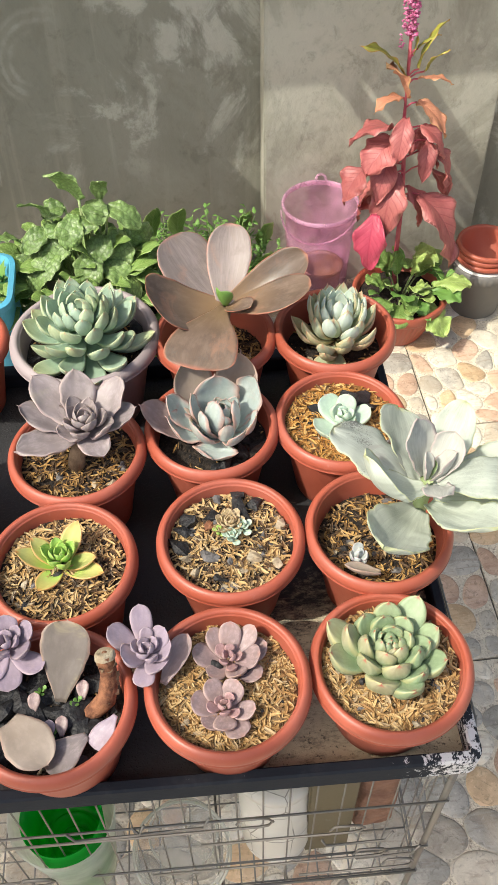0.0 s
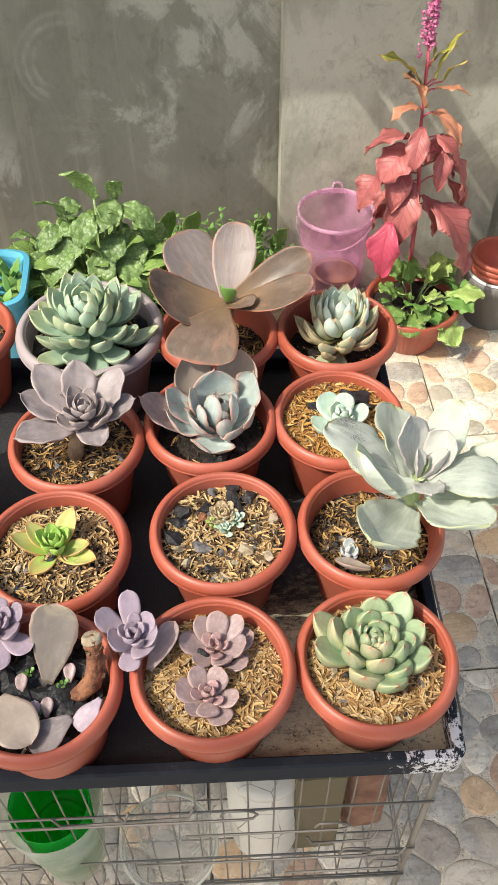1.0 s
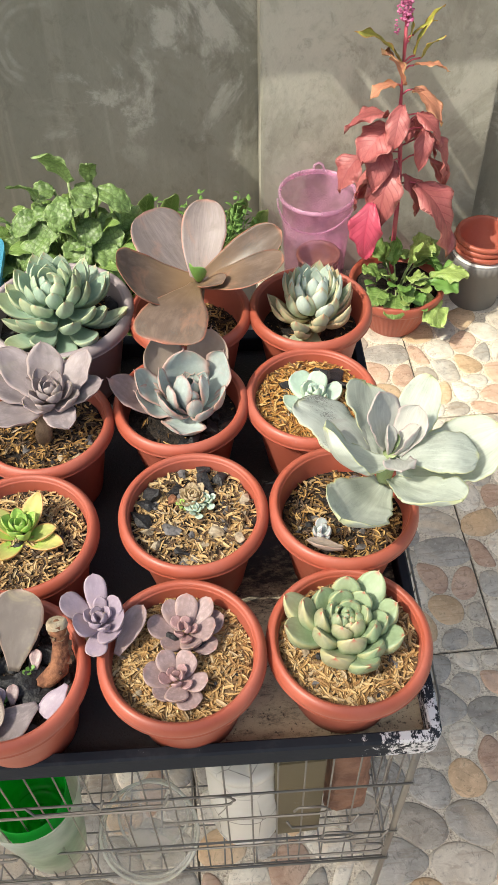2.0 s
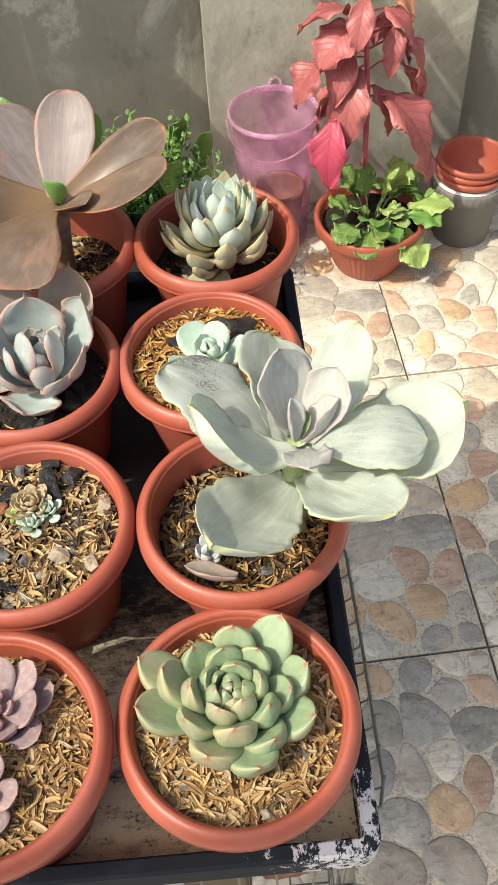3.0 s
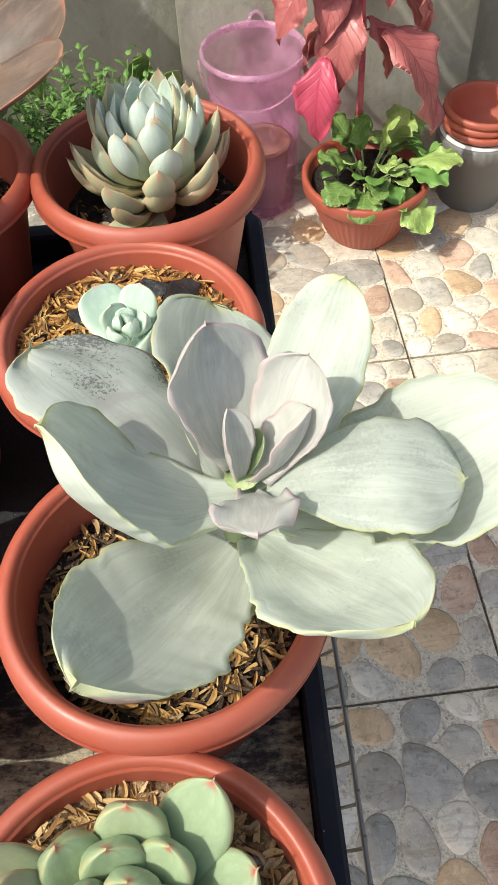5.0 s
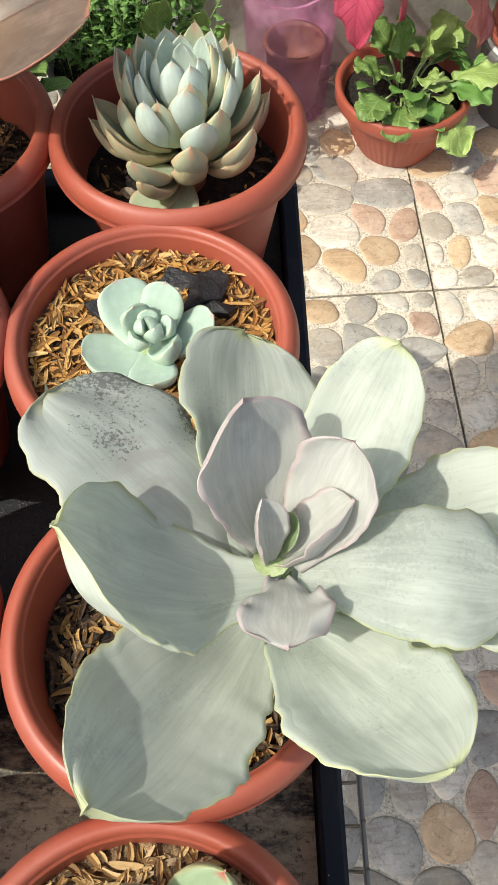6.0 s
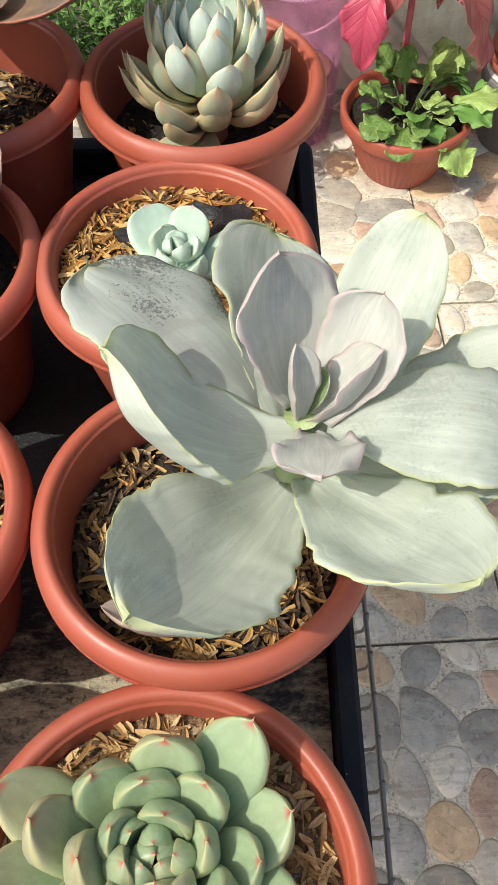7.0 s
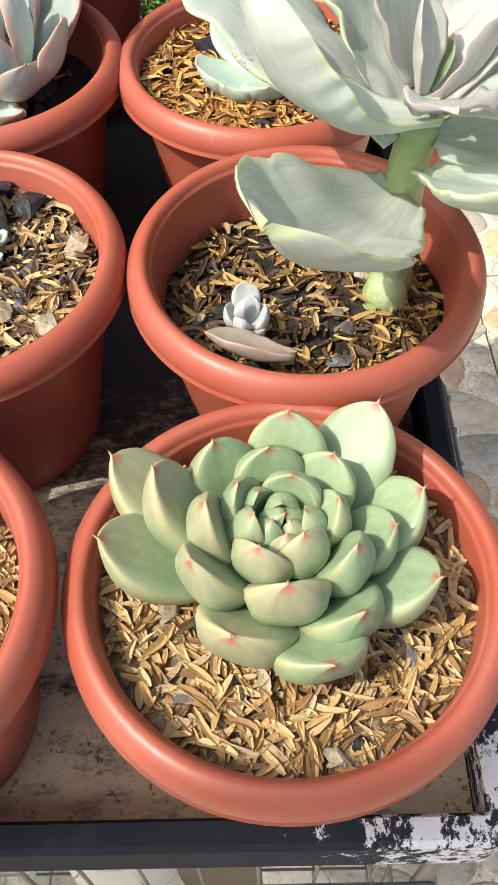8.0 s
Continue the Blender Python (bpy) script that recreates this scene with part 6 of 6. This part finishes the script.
# broad-leaved herb in a tall black planter behind the tray
def herb_bed(name, label, cx, cy, r, h, pot_mat, category="plant"):
    t = empty(name, (cx, cy, 0), label, category)
    bm = bmesh.new()
    lathe(bm, [(0.01, 0.004), (r * 0.75, 0.003), (r * 0.78, 0.0), (r * 0.8, 0.004), (r, h), (r * 1.06, h + 0.002), (r * 1.06, h + 0.012), (r, h + 0.012), (r * 0.96, h - 0.01), (0.01, h - 0.012)], cx, cy, 64)
    part("pot", bm, pot_mat, t)
    part("soil", soil_mesh(cx, cy, r * 0.965, h - 0.006, int(cx * -100)), SOIL, t, "dark potting soil")
    return t


mint = herb_bed("broadleaf_herb", "bushy green broad-leaved herb in a dark pot behind the trolley", -0.620, 0.610, 0.115, 0.28, GREYPOT)
rng = random.Random(21)
RISE = Vector((0.000, 0.0, 0.024))
for joint, tip, w in (
        ((-0.614, 0.580, 0.499), (-0.658, 0.568, 0.553), 0.050), ((-0.664, 0.580, 0.475), (-0.706, 0.565, 0.506), 0.044), ((-0.583, 0.585, 0.494), (-0.579, 0.570, 0.537), 0.030), ((-0.572, 0.585, 0.484), (-0.526, 0.560, 0.454), 0.042),
        ((-0.561, 0.580, 0.440), (-0.570, 0.550, 0.365), 0.060), ((-0.631, 0.580, 0.448), (-0.682, 0.550, 0.395), 0.052), ((-0.670, 0.580, 0.450), (-0.712, 0.560, 0.424), 0.040), ((-0.602, 0.590, 0.490), (-0.582, 0.555, 0.470), 0.044),
        ((-0.717, 0.580, 0.432), (-0.755, 0.570, 0.442), 0.044), ((-0.650, 0.570, 0.425), (-0.705, 0.520, 0.378), 0.050), ((-0.600, 0.560, 0.425), (-0.622, 0.510, 0.368), 0.052), ((-0.550, 0.590, 0.440), (-0.512, 0.600, 0.405), 0.046),
        ((-0.640, 0.595, 0.480), (-0.676, 0.590, 0.470), 0.040), ((-0.590, 0.550, 0.405), (-0.538, 0.510, 0.356), 0.048), ((-0.625, 0.575, 0.478), (-0.640, 0.535, 0.440), 0.048), ((-0.600, 0.580, 0.470), (-0.615, 0.545, 0.462), 0.044),
        ((-0.610, 0.590, 0.480), (-0.573, 0.565, 0.478), 0.030), ((-0.645, 0.585, 0.455), (-0.668, 0.555, 0.452), 0.044), ((-0.585, 0.570, 0.440), (-0.600, 0.535, 0.410), 0.046), ((-0.690, 0.580, 0.415), (-0.722, 0.545, 0.385), 0.044)):
    joint, tip = Vector(joint) + RISE, Vector(tip) + RISE
    base = Vector((-0.62 + (joint.x + 0.62) * 0.3, 0.605, 0.285))
    bm = bmesh.new()
    tube(bm, [base, base.lerp(joint, 0.55) + Vector((0, 0, 0.015)), joint], 0.0022, 6)
    stalk = part("stalk", bm, STEM_GREEN, mint)
    herb_leaf(stalk, L_MINT, joint, tip, w * 0.94, az=radians(-90) + (tip.x - joint.x) * 9, bow=0.16, wave=0.12, cup=-0.12, fold=0.20, shape=(0.36, 0.46, 2.2, 1.75), seed=rng.randint(0, 99), nu=28, nv=8, notch=0.13)
bm = bmesh.new()
for j in range(260):
    a, r = rng.uniform(0, 6.28), 0.14 * math.sqrt(rng.random())
    b = Vector((-0.63 + r * math.cos(a), 0.57 + r * 0.9 * math.sin(a), rng.uniform(0.29, 0.475 - 0.6 * r)))
    d = Vector((math.cos(a + rng.uniform(-1, 1)), math.sin(a + rng.uniform(-1, 1)), rng.uniform(-0.1, 0.7))).normalized()
    leaf(bm, b, b + d * rng.uniform(0.026, 0.060), rng.uniform(0.022, 0.044), bow=0.12, cup=0.1, thick=0.001, shape=(0.3, 0.5, 2.6, 2.0), nu=6, nv=2, wave=0.15, seed=j, fold=0.15)
tagged(part("undergrowth", bm, L_HERB, mint), "small crowded green leaves", kind="stuff")

fern = herb_bed("feathery_herb", "feathery light green herb seedlings in a low pot by the wall", -0.405, 0.760, 0.10, 0.20, GREYPOT)
bm = bmesh.new()
for j in range(190):
    cx = rng.choice((-0.475, -0.43, -0.385, -0.335))
    a, r = rng.uniform(0, 6.28), 0.060 * math.sqrt(rng.random())
    top = (0.365 if cx < -0.35 else 0.31) - 0.25 * r
    root = Vector((cx + r * 0.5 * math.cos(a), 0.745 + r * 0.5 * math.sin(a), 0.19))
    end = Vector((cx + r * 1.25 * math.cos(a), 0.735 + r * 1.25 * math.sin(a), rng.uniform(0.25, top)))
    tube(bm, [root, root.lerp(end, 0.6) + Vector((0, 0, 0.01)), end], 0.0007, 4)
    for k in range(7):
        p = root.lerp(end, 0.45 + 0.09 * k) + Vector((0, 0, 0.006))
        g = rng.uniform(0, 6.28)
        d = Vector((math.cos(g), math.sin(g), rng.uniform(-0.2, 0.8))).normalized()
        leaf(bm, p, p + d * rng.uniform(0.010, 0.020), rng.uniform(0.005, 0.010), bow=0.05, cup=0.1, thick=0.0008, shape=OVATE, nu=4, nv=1, wave=0.2, seed=j)
tagged(part("foliage", bm, L_FERN, fern), "crowded feathery green leaves", kind="stuff")
for tx, ty, tz, w in ((-0.30, 0.70, 0.30, 0.040), (-0.345, 0.68, 0.33, 0.040), (-0.29, 0.75, 0.33, 0.036), (-0.33, 0.76, 0.35, 0.040), (-0.50, 0.72, 0.40, 0.034), (-0.455, 0.70, 0.41, 0.036), (-0.27, 0.72, 0.27, 0.034)):
    herb_leaf(fern, L_HERB, (tx - 0.01, ty + 0.03, tz - 0.09), (tx, ty, tz), w, bow=0.12, seed=int(-tx * 1000))

# blue basin with seedlings
basin = empty("blue_basin", (-0.85, 0.50, 0), "bright blue plastic basin of seedlings beside the herb pot", "basin")
bm = bmesh.new()
rings = []
for hx, hy, z in ((0.02, 0.01, 0.004), (0.118, 0.056, 0.004), (0.124, 0.062, 0.010), (0.134, 0.070, 0.430), (0.140, 0.075, 0.433), (0.140, 0.075, 0.443), (0.133, 0.069, 0.445), (0.129, 0.065, 0.436), (0.126, 0.062, 0.405), (0.02, 0.01, 0.404)):
    ring = []
    for k in range(64):
        ca, sa = math.cos(2 * math.pi * k / 64), math.sin(2 * math.pi * k / 64)
        ring.append(bm.verts.new((-0.866 + hx * math.copysign(abs(ca) ** 0.35, ca), 0.503 + hy * math.copysign(abs(sa) ** 0.35, sa), z)))
    rings.append(ring)
for p, q in zip(rings, rings[1:]):
    for k in range(64):
        bm.faces.new((p[k], p[(k + 1) % 64], q[(k + 1) % 64], q[k]))
bm.faces.new(rings[0])
bm.faces.new(rings[-1])
part("basin_wall", bm, BLUEPOT, basin, smooth=False)
bm = bmesh.new()
for j in range(160):
    b = Vector((rng.uniform(-0.985, -0.750), rng.uniform(0.445, 0.56), 0.412))
    a = rng.uniform(0, 6.28)
    leaf(bm, b, b + Vector((math.cos(a) * 0.018, math.sin(a) * 0.018, rng.uniform(0.005, 0.04))), rng.uniform(0.010, 0.020), bow=0.05, cup=0.1, thick=0.001, shape=OVATE, nu=5, nv=2, wave=0.1, seed=j)
tagged(part("ground_cover", bm, L_FERN, basin), "small green seedlings", kind="stuff")

# ---- kept in the wire basket ----
BZ = BASKET_LOW + 0.003


def jar(name, label, category, cx, cy, rows, material, n=56, wall="body"):
    t = empty(name, (cx, cy, BZ), label, category)
    bm = bmesh.new()
    lathe(bm, [(r, BZ + z) for r, z in rows], cx, cy, n, 0.01, cx * 50)
    part(wall, bm, material, t)
    return t


jar("milky_bottle", "cut milky plastic bottle in the wire basket", "bottle", -0.644, -0.298, [(0.006, 0.002), (0.030, 0.002), (0.034, 0.006), (0.043, 0.09), (0.0535, 0.180), (0.0522, 0.180), (0.041, 0.09), (0.032, 0.010), (0.006, 0.006)], MILKPL)
jar("green_bottle", "cut bright green plastic bottle standing inside the milky one", "bottle", -0.646, -0.298, [(0.006, 0.012), (0.022, 0.010), (0.030, 0.016), (0.033, 0.050), (0.0410, 0.172), (0.0400, 0.172), (0.0345, 0.105), (0.0325, 0.088), (0.028, 0.096), (0.0255, 0.100), (0.023, 0.084), (0.019, 0.074), (0.015, 0.090), (0.011, 0.095), (0.007, 0.078), (0.002, 0.084)], GREENPL)


def leaning(bm, pivot, degrees):
    """Leans a jar towards the open front of the basket."""
    bmesh.ops.rotate(bm, verts=bm.verts, cent=pivot, matrix=Matrix.Rotation(radians(degrees), 3, "X"))


TUB = (-0.532, -0.284, BZ + 0.024)
tub = empty("clear_tub", (TUB[0], TUB[1], BZ), "round clear plastic tub lying tilted in the wire basket", "tub")
bm = bmesh.new()
lathe(bm, [(r, TUB[2] + z) for r, z in ((0.004, 0.0015), (0.036, 0.0015), (0.039, 0.004), (0.0505, 0.066), (0.0495, 0.066), (0.038, 0.006), (0.004, 0.003))], TUB[0], TUB[1], 64, 0.01, 3)
leaning(bm, TUB, 34)
part("tub_wall", bm, CLEARPL, tub)
for name, z, r in (("tub_rim", 0.066, 0.0520), ("tub_ridge", 0.056, 0.0495), ("base_ring", 0.0035, 0.0388)):
    bm = bmesh.new()
    lathe(bm, [(r + 0.0016 * math.cos(radians(d)), TUB[2] + z + 0.0016 * math.sin(radians(d))) for d in range(0, 361, 45)], TUB[0], TUB[1], 64)
    leaning(bm, TUB, 34)
    part(name, bm, MILKPL, tub)
CAN = (-0.426, -0.296, BZ + 0.006)
can = empty("white_canister", (CAN[0], CAN[1], BZ), "cracked white plastic canister leaning in the wire basket", "canister")
bm = bmesh.new()
lathe(bm, [(r, CAN[2] + z) for r, z in ((0.0385, 0.030), (0.0395, 0.034), (0.0405, 0.17), (0.0385, 0.172))], CAN[0], CAN[1], 64, 0.012, 7)
leaning(bm, CAN, -6)
part("canister_wall", bm, CRACKED, can)
for name, rows in (("canister_base", ((0.004, 0.0), (0.020, 0.001), (0.031, 0.006), (0.0375, 0.018), (0.0393, 0.0315), (0.036, 0.033))), ("lid", ((0.0395, 0.168), (0.0420, 0.169), (0.0420, 0.178), (0.0365, 0.182), (0.004, 0.183)))):
    bm = bmesh.new()
    lathe(bm, [(r, CAN[2] + z) for r, z in rows], CAN[0], CAN[1], 64, 0.012, 7)
    leaning(bm, CAN, -6)
    part(name, bm, CRACKED, can)
slab_ = empty("olive_plank", (-0.371, -0.306, BZ), "dull olive-brown plank standing in the wire basket", "plank")
bm = bmesh.new()
box(bm, -0.397, -0.346, -0.314, -0.298, BZ + 0.001, BZ + 0.215)
bmesh.ops.bevel(bm, geom=list(bm.edges), offset=0.002, segments=2, affect="EDGES")
part("board", bm, plastic("olive_board", (0.135, 0.112, 0.060), 0.6), slab_, smooth=False)

bag = empty("brown_paper_bag", (-0.311, -0.275, BZ), "crumpled reddish-brown paper bag slumped in the wire basket", "bag")
bm = bmesh.new()
rings, rows = [], 14
for i in range(rows + 1):
    k = i / rows
    hx, hy = 0.026 * (1 - 0.18 * k), 0.020 * (1 - 0.55 * k ** 2)
    ring = []
    for q in range(36):
        a = 2 * math.pi * q / 36
        ca, sa = math.cos(a), math.sin(a)
        x, y = hx * math.copysign(abs(ca) ** 0.5, ca), hy * math.copysign(abs(sa) ** 0.5, sa)
        crease = 0.007 * abs(noise.noise((x * 55, y * 55 + 3, k * 4))) + 0.004 * noise.noise((x * 120, y * 120, k * 9))
        ring.append(bm.verts.new((-0.311 + x * (1 - crease * 30), -0.275 + y * (1 - crease * 30) - 0.006 * k, BZ + 0.001 + 0.165 * k + 0.6 * crease * k)))
    rings.append(ring)
for p, q in zip(rings, rings[1:]):
    for k in range(36):
        bm.faces.new((p[k], p[(k + 1) % 36], q[(k + 1) % 36], q[k]))
bm.faces.new(rings[0])
bm.faces.new(rings[-1])
part("bag_skin", bm, rock_mat("brown_paper", (0.20, 0.10, 0.07), (0.34, 0.19, 0.13), 0.8, 40), bag, smooth=False)


# ---- floor tiles with raised pebbles ----
SEEDS = """d.395.474 w.439.480 d.426.444 g.476.479 r.478.444 d.387.408 d.454.391 w.399.359 g.359.343 d.477.344 r.440.324 o.391.297 d.340.290 g.469.304 g.441.255
d.385.242 g.312.240 g.357.184 d.448.184 d.271.194 r.429.138 o.291.152 w.377.123 r.471.119 w.200.164 o.434.072 o.377.051 w.345.022 d.439.019 d.475.025 g.481.064
w.056.187 r.016.177 d.026.117 d.070.132 o.116.132 r.132.204 d.156.172 w.190.170 r.167.108 w.126.094 o.046.064 w.089.062 w.016.063 r.146.053 g.063.017 w.018.019 r.118.014
w.031.295 r.075.299 o.042.242 d.092.258 w.064.469 g.118.450 g.128.390 r.096.408 w.018.455 o.040.412 g.020.352 d.066.350 w.110.340
g.250.062 o.300.077 d.213.042 w.258.014 g.205.104 r.240.128 d.295.022 w.170.240 g.228.268 o.140.278 d.270.308 g.195.328 r.162.395 o.220.405 w.277.374 d.318.352 g.333.415 w.277.440 d.182.460 g.232.472 o.333.470"""


def clip(poly, a, b, gap):
    """Keeps the side of the line halfway between a and b that a lies on, less half the gap."""
    dx, dy = b[0] - a[0], b[1] - a[1]
    d = math.hypot(dx, dy)
    nx, ny = dx / d, dy / d
    lim = d / 2 - gap / 2
    out = []
    for p, q in zip(poly, poly[1:] + poly[:1]):
        sp = (p[0] - a[0]) * nx + (p[1] - a[1]) * ny - lim
        sq = (q[0] - a[0]) * nx + (q[1] - a[1]) * ny - lim
        if sp <= 0:
            out.append(p)
        if sp * sq < 0:
            k = sp / (sp - sq)
            out.append((p[0] + (q[0] - p[0]) * k, p[1] + (q[1] - p[1]) * k))
    return out


def pebble(poly, seed):
    """A low domed stone with rounded corners over the outline."""
    mx, my = sum(p[0] for p in poly) / len(poly), sum(p[1] for p in poly) / len(poly)
    poly = [(p[0] * 0.72 + q[0] * 0.14 + o[0] * 0.14, p[1] * 0.72 + q[1] * 0.14 + o[1] * 0.14) for o, p, q in zip(poly[-1:] + poly[:-1], poly, poly[1:] + poly[:1])]
    poly = [(mx + (p[0] - mx) * 1.29, my + (p[1] - my) * 1.29) for p in poly]
    for _ in range(3):
        poly = [((1 - k) * p[0] + k * q[0], (1 - k) * p[1] + k * q[1]) for p, q in zip(poly, poly[1:] + poly[:1]) for k in (0.25, 0.75)]
    while len(poly) > 30:
        poly = poly[::2]
    cx, cy = sum(p[0] for p in poly) / len(poly), sum(p[1] for p in poly) / len(poly)
    verts, faces, n = [], [], len(poly)
    for s, h in ((1.0, -0.001), (0.985, 0.0010), (0.90, 0.0022), (0.62, 0.0031)):
        for p in poly:
            w = 1 + 0.07 * noise.noise((p[0] * 45, p[1] * 60, seed))
            verts.append(((p[0] - cx) * s * w, (p[1] - cy) * s * w, h + 0.0006 * noise.noise((p[0] * 40, p[1] * 40, seed + 3))))
    verts.append((0, 0, 0.0034))
    for r in range(3):
        for k in range(n):
            faces.append((r * n + k, r * n + (k + 1) % n, (r + 1) * n + (k + 1) % n, (r + 1) * n + k))
    for k in range(n):
        faces.append((3 * n + k, 3 * n + (k + 1) % n, 4 * n))
    me = bpy.data.meshes.new("pebble")
    me.from_pydata(verts, [], faces)
    for f in me.polygons:
        f.use_smooth = True
    return me, (cx, cy)


seeds = []
for word in SEEDS.split():
    kind, x, y = word.split(".")
    seeds.append((kind, float("0." + x), float("0." + y)))
pebbles = []
EDGE = 0.0022
for i, (kind, x, y) in enumerate(seeds):
    poly = [(EDGE, EDGE), (TILE - EDGE, EDGE), (TILE - EDGE, TILE - EDGE), (EDGE, TILE - EDGE)]
    for j, (_, x2, y2) in enumerate(seeds):
        if j != i and math.hypot(x2 - x, y2 - y) < 0.16:
            poly = clip(poly, (x, y), (x2, y2), 0.0050 + 0.0040 * ((i * 7 + j * 3) % 5) / 4)
    if len(poly) > 2:
        me, c = pebble(poly, i)
        me.materials.append(STONES[kind])
        pebbles.append((me, c))

tile_mesh = bpy.data.meshes.new("tile")
bm = bmesh.new()
box(bm, 0.0018, TILE - 0.0018, 0.0018, TILE - 0.0018, -0.0038, 0.0)
bm.to_mesh(tile_mesh)
bm.free()
tile_mesh.materials.append(GROUT)
rest = []
for i in range(-6, 5):
    for j in range(-6, 3):
        t = new("tile", tile_mesh)
        t.parent = floor
        t.location = (i * TILE, j * TILE, 0)
        near = (i, j) in ((-1, -1), (-1, 0), (-1, 1), (0, 0), (0, 1))
        for me, c in pebbles:
            if near and (i < 0 and c[0] > 0.17 or i == 0 and c[0] < 0.26 and (j < 1 or c[1] < 0.33)):
                ob = new("pebble", me)
                ob.parent = floor
                ob.location = (i * TILE + c[0], j * TILE + c[1], 0)
            elif -3 <= i <= 1 and -3 <= j:
                rest.append((me, i * TILE + c[0], j * TILE + c[1]))
groups = {}
for me, x, y in rest:
    groups.setdefault(me.materials[0].name, []).append((me, x, y))
for name, items in groups.items():
    verts, faces = [], []
    for me, x, y in items:
        o = len(verts)
        verts += [(v.co.x + x, v.co.y + y, v.co.z) for v in me.vertices]
        faces += [tuple(o + k for k in f.vertices) for f in me.polygons]
    me2 = bpy.data.meshes.new("far_pebbles")
    me2.from_pydata(verts, [], faces)
    me2.materials.append(bpy.data.materials[name])
    for f in me2.polygons:
        f.use_smooth = True
    ob = new("far_pebbles", me2)
    ob.parent = floor
    tagged(ob, "pebbles set in the farther floor tiles", kind="stuff")
